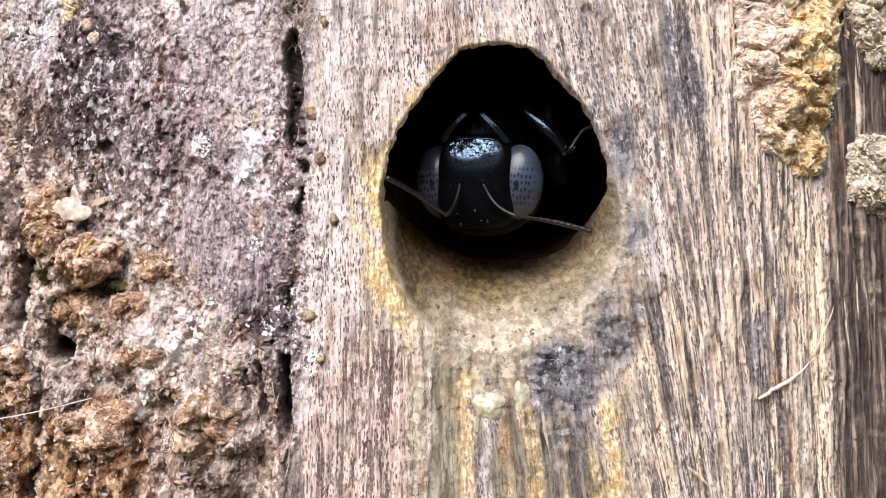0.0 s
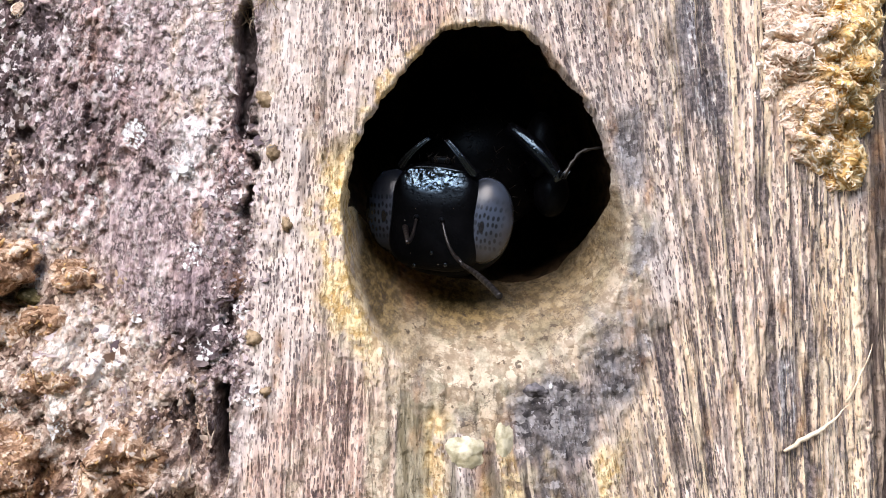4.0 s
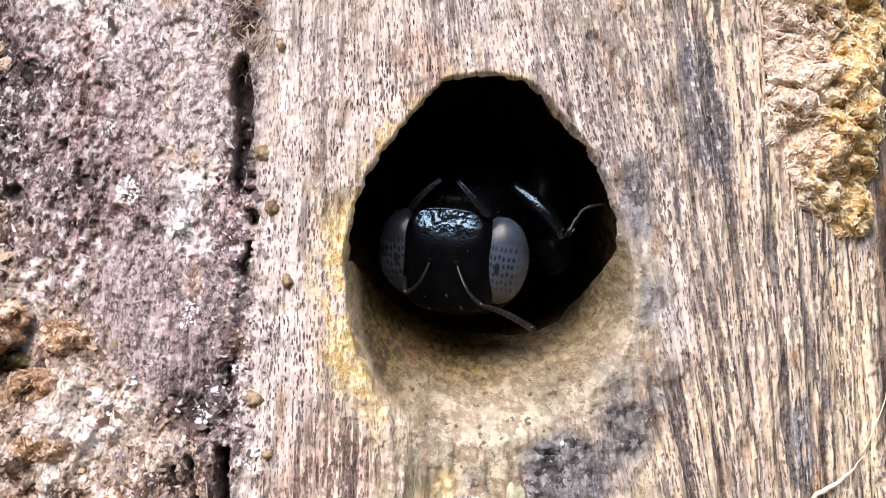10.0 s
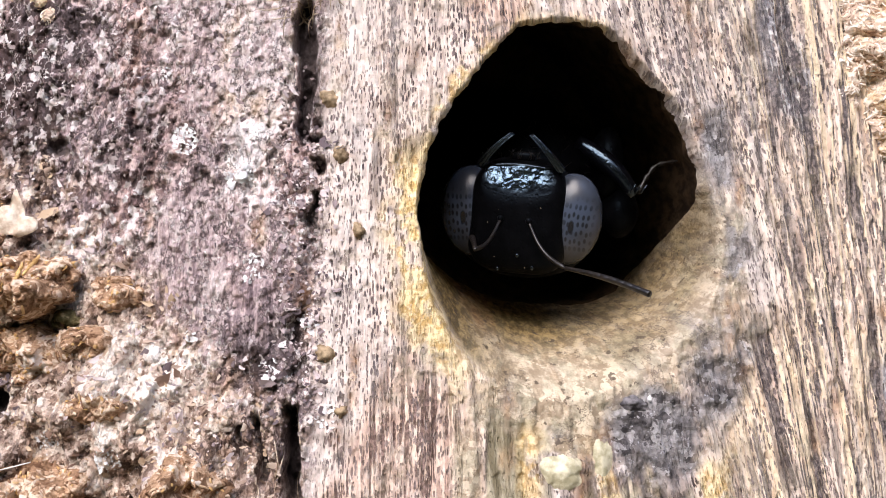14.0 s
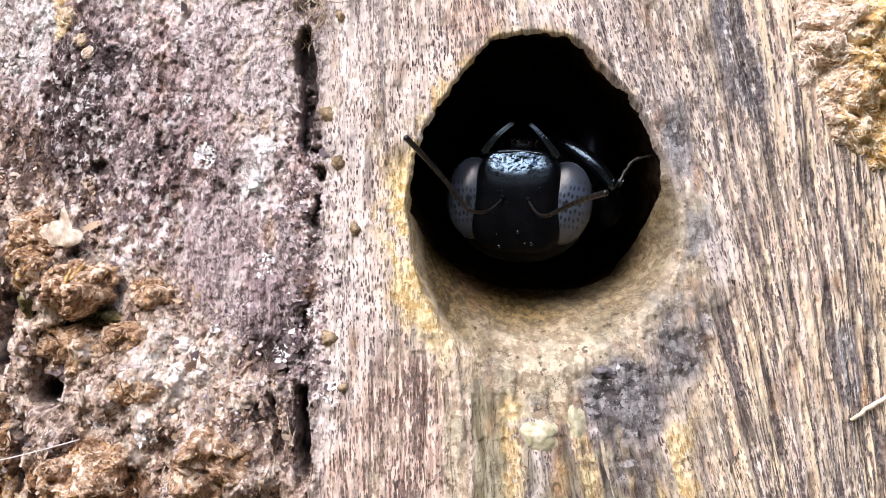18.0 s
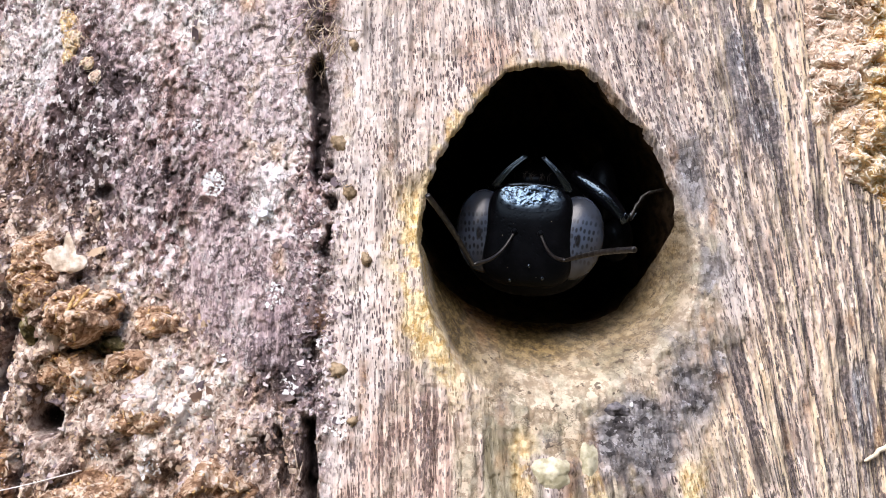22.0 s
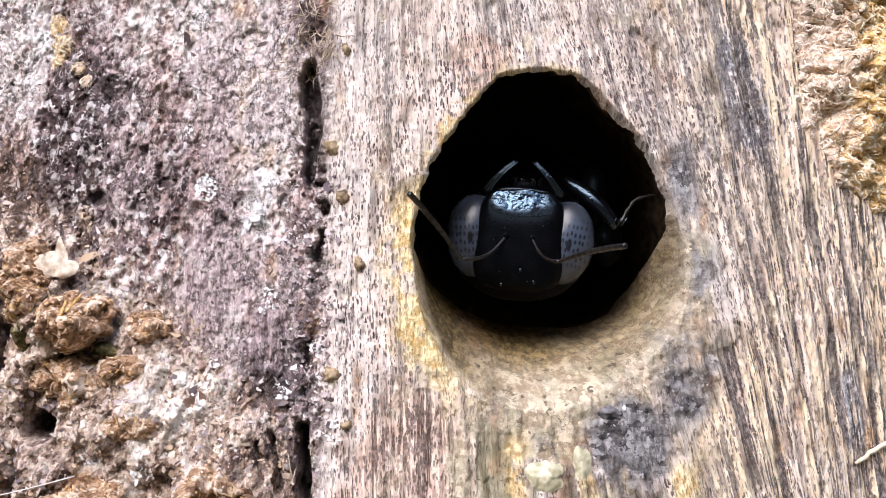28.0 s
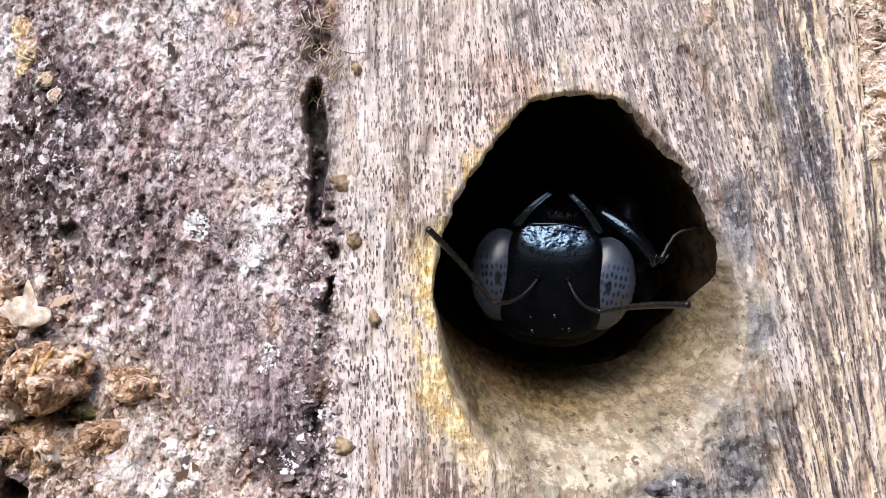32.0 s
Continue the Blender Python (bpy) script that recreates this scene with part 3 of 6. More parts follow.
LIP = [6.85, 6.6, 6.46, 6.51, 6.87, 7.68, 7.85, 7.79, 6.93, 6.44, 6.35, 6.38, 6.53, 6.83, 7.45, 8.29, 9.22, 9.65, 9.58, 9.1, 8.7, 8.5, 8.15, 7.5]


def outline(table, th):
    a = np.arange(25) * (2 * np.pi / 24)
    return np.interp(th % (2 * np.pi), a, table + table[:1])


def rim_noise(th):
    up = 0.5 + 0.5 * np.sin(th)
    return (0.05 + 0.10 * up) * (fbm(th * 14 + 50, 0 * th, 61, 3) - 0.5) * 2


def throat(th):
    return outline(THROAT, th) + rim_noise(th)


def lip(th):
    return np.maximum(outline(LIP, th), outline(THROAT, th) + 0.2)


def lean(z):
    """The face leans back as it rises."""
    return 0.22 * z - 1.3


def section(x):
    """How far the face falls back from its ridge, across the trunk."""
    xs = [-60, -45, -36, -30, -23.4, -19.5, -15.3, -12.8, -9, -7.6, -6.6, -5.2, -3.5, 2, 10, 14, 18, 20, 23, 27, 32, 45, 60]
    ys = [46, 27, 18, 12.5, 7.7, 5.5, 3.4, 2.5, 1.5, 1.15, 0.75, 0.15, 0, -0.05, 0, 0.35, 0.8, 1.15, 1.9, 3.2, 5.6, 15, 34]
    return np.interp(x, xs, ys)


def grain_line(x, z):
    """The number of the fibre at a place: fibres slant more on the right of the hole."""
    u = x + 0
    for _ in range(4):
        u = x + (0.02 + 0.20 * ramp(-3, 11, u) - 0.185 * ramp(10.5, 22, u)) * z
    return u + 0.16 * (fbm(x * 0.7, z * 0.25, 6, 3) - 0.5)


def pile_side(x, z):
    return -0.64 * (x + 14.5) - 0.77 * (z + 5)


def face(x, z):
    """Depth of the face and its masks, in millimetres over the plan."""
    th = np.arctan2(z - HOLE[1], x - HOLE[0])
    r = np.hypot(x - HOLE[0], z - HOLE[1])
    rl, rt = lip(th), throat(th)
    u = grain_line(x, z)
    wob = (fbm(x * 0.5, z * 0.25, 3) - 0.5) * 2.2
    crack_x = -7.0 + 0.28 * np.sin(z * 0.35 + 1) + 0.03 * z * (z > 0) * -1 + (fbm(z * 0.9, 0 * z, 5) - 0.5) * 0.5
    bark = ramp(-5.6, -7.0, x + wob * 0.35)
    right = np.maximum(ramp(12.5, 17, u + wob * 1.3), ramp(11.3, 14.5, x + wob) * ramp(-1.5, -5, z))
    far_right = ramp(24.3, 25.4, x + wob * 0.5 + 0.03 * z)
    around = ramp(rl + 2.5, rl + 0.2, r) * 1.0
    lower = ramp(0.3, -0.35, np.sin(th))
    funnel = ramp(rl + 0.35, rl - 0.8, r)
    y = lean(z) + section(x)

    # sound wood: fibres and pores
    fib = fbm(u * 1.1, z * 0.06, 11, 4)
    fine = fbm(u * 3.0, z * 0.25, 12, 2)
    pn = fbm(u * 3.0 + 0.4 * value(x, z, 8), z * 0.95, 13, 2, 0.4)
    pore = ramp(0.60, 0.70, pn) * (1 - 0.75 * funnel)
    streak_field = fbm(u * 1.25, z * 0.045, 15, 3, 0.6) + 0.10 * (value(x * 2, z * 0.6, 16) - 0.5)
    streak = ramp(0.565, 0.615, streak_field) * right
    thin = ramp(0.60, 0.70, fbm(u * 3.4, z * 0.09, 17, 2)) * right
    streak = np.maximum(streak, 0.5 * thin)
    streak = np.maximum(streak, far_right * ramp(0.30, 0.50, fbm(u * 2.2, z * 0.1, 18, 3)))
    streak = streak * ramp(0.3, 0.6, fbm(u * 4.0, z * 0.4, 19, 2)) * (0.8 + 0.15 * far_right)
    streak = np.maximum(streak, 0.6 * ramp(0.25, 0.8, blob(x, z, 12.1, 4.4, 1.3, 1.9) + (fbm(x * 1.3, z * 0.9, 58, 4, 0.65) - 0.5) * 2.2))
    streak *= 1 - funnel
    wood_h = (fib - 0.5) * 0.55 * (0.5 + right) + (fine - 0.5) * 0.30 - 0.10 * pore - 0.30 * streak * (0.4 + 0.6 * right)

    # crumbling bark: lumps, flakes and pits
    lump = fbm(x * 0.35, z * 0.25, 21, 4)
    crumb = cells(x * 1.5 + value(x * 2, z * 2, 22), z * 1.15 + value(x * 2, z * 2, 23), 24)
    tiny = fbm(x * 2.6, z * 1.7, 25, 3)
    pits = 0.7 * ramp(0.71, 0.80, fbm(x * 1.7, z * 1.0, 26, 5, 0.72)) + ramp(1.1, 0.6, np.hypot((x + 19.5) / 0.7, (z - 3.75) / 0.6))
    ridge = 1 - np.abs(2 * fbm(x * 0.8, z * 0.55, 29, 4, 0.6) - 1)
    broken = crumbs(x * 1.3, z * 0.95, 121)
    grains = crumbs(x * 2.6, z * 2.0, 122)
    bark_h = (lump - 0.5) * 0.9 + (tiny - 0.5) * 0.35 + (ridge - 0.75) * 0.4 + (broken - 0.5) * 0.28 + (grains - 0.5) * 0.22 - 0.8 * pits
    plate_a = ramp(0.485, 0.53, fbm(x * 0.85 + 0.3 * value(x * 1.5, z * 1.5, 111), z * 0.6, 112, 4, 0.55))
    plate_b = ramp(0.485, 0.535, fbm(x * 2.1, z * 1.35, 113, 4, 0.55))
    bark_h = bark_h * 0.8 + 0.22 * plate_a + 0.16 * plate_b - 0.2
    flake = ramp(0.34, 0.56, fbm(x * 0.5, z * 0.35, 27, 3))
    smooth_zone = np.maximum(blob(x, z, -11.2, -1.5, 4.5, 4.5), 0.9 * blob(x, z, -10.6, 10, 3.6, 7))
    bare = ramp(0.0, 0.5, smooth_zone + (fbm(x * 0.8, z * 0.4, 51, 3) - 0.5) * 0.8)
    bark_h = bark_h * (1 - 0.35 * bare)
    flake *= 1 - 0.75 * ramp(0, 0.6, smooth_zone)
    rust = np.maximum(ramp(0.42, 0.60, fbm(x * 0.4, z * 0.16, 28, 3)) * 0.6, 0.75 * ramp(0.1, 0.7, blob(x, z, -15.7, 9.5, 1.5, 6.0) + (fbm(x * 1.6, z * 0.8, 62, 3) - 0.5) * 1.2))

    # crack with two open slots
    d = np.abs(x - crack_x) + (fbm(x * 1.6, z * 0.7, 54, 3) - 0.5) * 0.35
    mouth = 0.50 * np.sqrt(np.clip((11.2 - z) / 1.2, 0, 1)) * (0.55 + 0.45 * ramp(4.2, 8.2, z)) * ramp(3.6, 5.0, z)
    off = x - (-7.0 - 0.03 * np.maximum(z, 0) + 0.10 * np.sin(z * 1.1))
    slot = ramp(mouth + 0.12, mouth - 0.14, np.abs(off) + (fbm(x * 2.2, z * 1.6, 54, 3) - 0.5) * 0.28) * (mouth > 0.02)
    thin_crack = ramp(0.42, 0.15, np.abs(x - crack_x - 0.35 + (fbm(x * 1.3, z * 1.3, 117, 3) - 0.5) * 1.0)) * ramp(5.4, 4.4, z) * ramp(-8.5, -7.0, z) * ramp(0.32, 0.44, fbm(z * 1.0, 0 * z, 31, 2))
    slot_low = ramp(0.48, 0.18, np.abs(x - crack_x - 0.15) + (fbm(x * 2.0, z * 1.4, 54, 3) - 0.5) * 0.5) * ramp(-7.3, -8.3, z) * ramp(-12.6, -11.6, z)
    slot_side = ramp(0.26, 0.12, np.abs(x - crack_x + 1.25 + 0.15 * np.sin(z * 1.3))) * ramp(-8.0, -8.6, z) * ramp(-11.5, -10.8, z) * 0.8
    slot_side = np.maximum(slot_side, ramp(0.2, 0.08, np.abs(x - crack_x + 2.1 + 0.1 * np.sin(z * 1.9))) * ramp(-8.5, -9.0, z) * ramp(-11.0, -10.4, z) * 0.6)
    gap = np.maximum.reduce([slot, (0.35 + 0.5 * ramp(-0.5, 1.5, z)) * thin_crack, slot_low, slot_side])
    crumble = ramp(2.2, 0.4, d) * ramp(5, 3.5, z) * ramp(-9, -7, z)

    # pale and dark stretches of the bark
    zone = 0.5 + 0.50 * np.minimum(1, 1.5 * blob(x, z, -9.6, 9.0, 2.6, 8.5)) + 0.22 * blob(x, z, -13.0, 12.0, 2.5, 5.0) + 0.9 * blob(x, z, -26.2, 13.5, 3.4, 6.0) + 0.35 * blob(x, z, -16.5, 14.0, 4.5, 4.0)
    zone = zone - 0.36 * blob(x, z, -22.0, 9.5, 3.2, 3.4) - 0.30 * blob(x, z, -22.5, 5.0, 5.0, 2.4) - 0.22 * blob(x, z, -15.0, 4.5, 2.2, 3.2) - 0.34 * blob(x, z, -8.6, -4.4, 2.4, 4.0) - 0.3 * blob(x, z, -8.3, 14.2, 1.7, 2.6)
    zone = zone + 0.25 * blob(x, z, -16.5, -0.8, 3.0, 1.6) + 0.35 * blob(x, z, -13.5, -7.0, 4.0, 3.2) + 0.3 * blob(x, z, -6.2, -1.0, 0.9, 9.0) + (fbm(x * 0.45, z * 0.3, 123, 4) - 0.5) * 0.5

    # drift of bore dust below left
    ps = pile_side(x, z) + (fbm(x * 0.4, z * 0.4, 33, 3) - 0.5) * 3
    pile = ramp(-0.8, 3.2, ps)
    dust = ramp(-3.6, 0.5, ps + (tiny - 0.5) * 5) * bark * 0.85
    pile_h = 3.0 * pile + pile * ((fbm(x * 0.5, z * 0.45, 34, 4) - 0.5) * 4.2 - 1.6 * ramp(0.72, 0.95, 1 - np.abs(2 * fbm(x * 0.22 + 3, z * 0.13, 53, 2) - 1)) + (0.5 - cells(x * 0.9, z * 0.9, 35)) * 0.7)
    burrow = ramp(1.0, 0.55, np.hypot((x + 21.3) / 1.15, z + 8.45))

    crevice = ramp(0.7, 0.2, np.abs(x + 22.9 + 0.5 * np.sin(z * 0.6) + (fbm(x * 0.9, z * 0.9, 55, 3) - 0.5) * 1.6)) * ramp(-8.8, -10.5, z)
    crevice = np.maximum(crevice, ramp(0.8, 0.2, np.abs(x + 24.6 + (fbm(x * 0.9, z * 0.9, 56, 3) - 0.5) * 1.6)) * ramp(-9, -7, z) * ramp(0.5, -1, z))
    orange = np.maximum.reduce([1.6 * blob(x, z, -26.5, -14.5, 5.2, 6.5), 0.8 * blob(x, z, -17.5, -12.5, 3.5, 2.2), 0.9 * blob(x, z, -20.0, -14.6, 6.5, 4.2)])
    orange = ramp(0.1, 0.5, orange + (fbm(x * 0.9, z * 0.35, 57, 3) - 0.5) * 0.9)
    gap = np.maximum(gap, crevice)
    y = y - wood_h * (1 - bark) * (1 - funnel) - bark_h * bark * (1 - 0.2 * pile) - 0.35 * crumble * (0.5 - crumb)
    y = y + 1.7 * gap + 1.2 * slot_low - pile_h * bark + 3.2 * burrow
    # a swollen rim round the hole, cut back to a funnel below it
    y = y - 0.15 * around * (1 - funnel)
    patch = np.maximum(np.maximum(blob(x, z, 9.0, -8.4, 3.2, 2.8), 0.75 * blob(x, z, 11.6, -5.4, 2.2, 2.8)), 0.3 * blob(x, z, 8.6, -12.0, 2.6, 4.5))
    grey_patch = ramp(0.02, 0.75, patch + (fbm(x * 0.9, z * 0.7, 36, 5, 0.6) - 0.5) * 1.1)
    y = y + 0.1 * grey_patch + grey_patch * (fbm(x * 1.2, z * 0.8, 37, 4, 0.55) - 0.5) * 0.8
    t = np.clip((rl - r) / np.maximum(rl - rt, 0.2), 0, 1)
    deep = 0.35 + 13.5 * ramp(-0.05, 0.65, -np.sin(th)) + 0.9 * ramp(0.5, -0.3, -np.sin(th)) * ramp(0.0, 0.6, np.cos(th))
    y = y + deep * (0.35 * t + 0.65 * t * t) + funnel * ((fbm(x * 1.3, z * 1.3, 38, 3) - 0.5) * 0.6 + (fbm(x * 3.0, z * 3.0, 59, 3) - 0.5) * 0.34)

    turn = th % (2 * np.pi)
    y = y + 0.5 * blob(x, z, -1.7, 3.2, 1.3, 1.6)
    low_left = ramp(2.75, 3.15, turn) * ramp(4.45, 4.0, turn)
    band = ramp(rl - 0.55, rl - 0.15, r) * ramp(rl + 2.3, rl + 0.7, r + (fbm(x * 0.9, z * 0.5, 63, 3) - 0.5) * 2.0)
    ochre = low_left * band * ramp(0.30, 0.52, fbm(x * 1.3, z * 0.6, 39, 4) + 0.10) * (1 - bark)
    low_right = ramp(0.25, -0.25, np.sin(th)) * ramp(-0.05, 0.4, np.cos(th))
    rim_band = ramp(rl + 0.75, rl + 0.1, r + (fbm(x * 1.2, z * 1.2, 114, 3) - 0.5) * 0.8) * ramp(1.6, 2.1, turn) * ramp(3.4, 3.0, turn)
    ochre = np.maximum(ochre, 0.8 * rim_band * ramp(0.36, 0.5, fbm(x * 1.4, z * 1.0, 115, 3)))
    yellow = 0 * x
    yellow = np.maximum(yellow, 0.9 * ramp(rt + 0.6, rt + 0.1, r) * ramp(-0.3, 0.2, np.sin(th)) * ramp(0.35, 0.6, value(x * 1.5, z * 1.5, 40)) * ramp(12, 8, x))
    yellow = np.maximum(yellow, 0.9 * ramp(0.1, 0.6, blob(x, 0 * z, 23.3, 0, 1.6, 1) + (fbm(u * 1.6, z * 0.12, 74, 3) - 0.5) * 0.8) * ramp(3, 0, z))
    yellow = np.maximum(yellow, 0.75 * ramp(0.46, 0.58, fbm(u * 0.7, z * 0.05, 78, 4)) * ramp(-1, -6, z) * ramp(10, 13, x))
    pale = ramp(0.5, 0.7, fbm(x * 0.3, z * 0.18, 43, 3)) * 0.6 * (1 - 0.7 * right)
    pale = np.maximum(pale, 0.4 * ramp(-3.6, -4.4, x) * ramp(-7.5, -5.5, x))
    pink = ramp(0.15, 0.6, np.maximum(1.1 * blob(x, z, -2.0, -13, 4.8, 8.0), blob(x, z, 1.6, 10.6, 1.8, 2.4)) + (fbm(u * 0.8, z * 0.3, 47, 3) - 0.5) * 0.9) * 0.8
    floor = np.maximum(ramp(rl + 0.15, rl - 0.25, r) * ramp(0.3, -0.05, np.sin(th)) * (1 - 0.9 * ochre), ramp(0.1, 0.5, blob(x, z, 4.8, -7.0, 4.6, 2.6) + (fbm(x * 0.9, z * 0.9, 48, 4) - 0.5) * 1.0))
    floor = np.maximum(floor, 0.9 * ramp(0.8, 0.3, np.abs(u - 0.1)) * ramp(-7.5, -8.8, z))
    edge_wob = (fbm(x * 0.7, z * 0.35, 65, 4) - 0.5) * 1.0
    start = ramp(-7.6, -8.6, z + 2.0 * edge_wob)
    strip = ramp(1.0, 0.8, np.abs(x - 2.25 + 0.4 * edge_wob)) * start
    beside = ramp(0.9, 0.15, np.abs(x - 3.4 + 0.7 * edge_wob)) * start
    rim_dark = ramp(0.3, 0.1, np.abs(x - 4.15 + 0.9 * edge_wob)) * start * 0.7
    blue_a = 0.8 * blob(u, z, 16.6, 9.3, 1.6, 5.0)
    blue_b = 0.9 * blob(x, z, 20.4, -7.0, 1.2, 2.8)
    grey = ramp(0.2, 0.6, np.maximum(blue_a, blue_b) + (fbm(u * 1.4, z * 0.5, 44, 3) - 0.5) * 0.9)
    y = y + 0.15 * strip
    edge_patch = blob(x, z, 11.7, 0.8, 0.9, 5.5)
    grey = np.maximum(grey, ramp(0.25, 0.7, edge_patch + (fbm(x * 1.3, z * 0.8, 46, 3) - 0.5) * 0.9) * 0.9)
    porous = (1 - 0.1 * right) * (1 - 0.85 * floor) * (1 - funnel) * (0.75 + 0.25 * ramp(0.35, 0.55, fbm(x * 0.35, z * 0.2, 49, 3)))
    seamed = 0.55 * ramp(0.42, 0.58, fbm(x * 0.3, z * 0.12, 50, 3)) * ramp(-4.5, -3, u) * (1 - funnel)
    below = ramp(-8.2, -10.2, z + 2.5 * edge_wob) * ramp(3.6, 4.2, x + edge_wob) * ramp(13.2, 12.0, x + edge_wob)
    seamed = np.maximum(seamed, 0.7 * below)
    ochre = np.maximum.reduce([ochre, 0.8 * beside, below * (0.75 * ramp(0.46, 0.56, fbm(u * 0.8, z * 0.12, 52, 4)) + 0.9 * ramp(10.0, 10.8, x + edge_wob) * ramp(12.8, 12.0, x + edge_wob) * ramp(0.40, 0.52, fbm(u * 1.3, z * 0.1, 116, 3))) * (1 - grey_patch)])
    streak = np.maximum.reduce([streak, rim_dark, 0.55 * below * ramp(0.52, 0.60, fbm(u * 1.6, z * 0.22, 66, 4))])
    olive = strip + 0.55 * below * ramp(0.50, 0.62, fbm(x * 0.9, z * 0.45, 67, 3)) * (1 - ochre)
    knob = np.maximum(blob(x, z, 13.3, -3.3, 1.3, 0.9), blob(x, z, 11.6, -7.6, 0.9, 1.4))
    knob = ramp(0.05, 0.7, knob + (fbm(x * 1.4, z * 1.4, 69, 4) - 0.5) * 1.3)
    olive = np.maximum(olive, 0.35 * knob)
    y = y - 0.08 * knob * (0.6 + fbm(x * 2.2, z * 2.2, 70, 3))
    slate = grey_patch * (1 - 0.5 * below * ramp(0.45, 0.6, fbm(u * 1.4, z * 0.2, 68, 3)))
    seamed = np.maximum(seamed, 0.95 * ramp(0.0, 0.4, blob(x, z, -2.0, -14.0, 4.5, 9.0)))
    worn = ramp(rl + 1.9, rl + 0.5, r + (fbm(x * 1.1, z * 1.1, 75, 4) - 0.5) * 2.2) * low_right
    floor = np.maximum(floor, 0.9 * worn)
    # slate-coloured band along the hole's right rim
    slate_band = ramp(rl - 0.1, rl + 0.5, r) * ramp(rl + 2.6, rl + 1.0, r + (fbm(x * 1.0, z * 0.8, 76, 4) - 0.5) * 2.0) * ramp(0.75, 0.35, np.sin(th)) * ramp(-0.85, -0.6, np.sin(th)) * ramp(0.1, 0.5, np.cos(th))
    slate = np.maximum(slate, 0.85 * slate_band * ramp(0.32, 0.48, fbm(x * 0.9, z * 0.6, 77, 4)))
    porous = porous * (1 - 0.8 * worn)
    porous = porous * (1 - 0.45 * np.clip(olive + slate, 0, 1))
    pits = np.maximum.reduce([pits * bark, gap, burrow])
    # the funnel walls' painted shade deepens from lip to throat
    return y, dict(bark=np.maximum(bark, gap), streak=streak, yellow=yellow, pale=pale, grey=grey, flake=flake, rust=rust, pit=pits, inner_shade=np.maximum(ramp(0.26, 0.70, t) * (1 - 0.3 * low_right), np.maximum(ramp(-0.15, 0.20, t) * (r < rl) * ramp(4.7, 4.0, turn) * ramp(2.9, 3.2, turn), 0.45 * ramp(0.05, 0.35, t) * low_right)) * lower, dust=dust * (1 - burrow) * (1 - gap), orange=orange * (1 - gap), umber=np.maximum.reduce([far_right, 0.95 * ramp(0.1, 0.5, blob(x, z, 7.3, -13.6, 2.8, 4.6) + (fbm(u * 1.1, z * 0.3, 124, 4) - 0.5) * 1.1), 0.95 * below * ramp(4.8, 5.8, x) * ramp(11.6, 10.6, x + edge_wob) * ramp(0.36, 0.48, fbm(u * 0.9, z * 0.2, 79, 4))]), pink=pink, ochre=ochre, olive=olive, slate=slate, floor=floor, porous=porous, zone=zone, bare=bare, seamed=seamed, right=right * (1 - funnel), fibre=u), rt, r, th


X0, X1, Z0, Z1, STEP = -31.0, 33.0, -22.0, 22.0, 0.075
gx, gz = np.arange(X0, X1, STEP), np.arange(Z0, Z1, STEP)
PX, PZ = np.meshgrid(gx, gz)
_, _, rt0, r0, th0 = face(PX, PZ)
inside = r0 < rt0
# pull the vertices just inside the throat on to its edge
snap_x = np.where(inside, HOLE[0] + rt0 * np.cos(th0), PX)
snap_z = np.where(inside, HOLE[1] + rt0 * np.sin(th0), PZ)
FACE_Y, masks, _, _, _ = face(snap_x, snap_z)
verts = np.stack([snap_x, FACE_Y, snap_z], -1).reshape(-1, 3)
quads = quads_of(len(gz), len(gx))
flag = inside.ravel()
quads = quads[~flag[quads].all(1)]
used = np.unique(quads)
index = np.full(len(verts), -1)
index[used] = np.arange(len(used))
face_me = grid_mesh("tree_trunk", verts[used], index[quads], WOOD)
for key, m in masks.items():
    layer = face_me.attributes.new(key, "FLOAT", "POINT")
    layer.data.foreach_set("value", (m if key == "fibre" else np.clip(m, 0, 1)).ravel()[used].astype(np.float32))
trunk = tagged(new("tree_trunk", face_me), "weathered grey and cream dead tree trunk with a round bored hole", "tree trunk")


def surface(x, z):
    """Depth of the finished face at a place in the plan."""
    i = np.clip((np.asarray(x) - X0) / STEP, 0, len(gx) - 2)
    j = np.clip((np.asarray(z) - Z0) / STEP, 0, len(gz) - 2)
    i0, j0 = i.astype(int), j.astype(int)
    a, b = i - i0, j - j0
    f = FACE_Y
    return (f[j0, i0] * (1 - a) + f[j0, i0 + 1] * a) * (1 - b) + (f[j0 + 1, i0] * (1 - a) + f[j0 + 1, i0 + 1] * a) * b


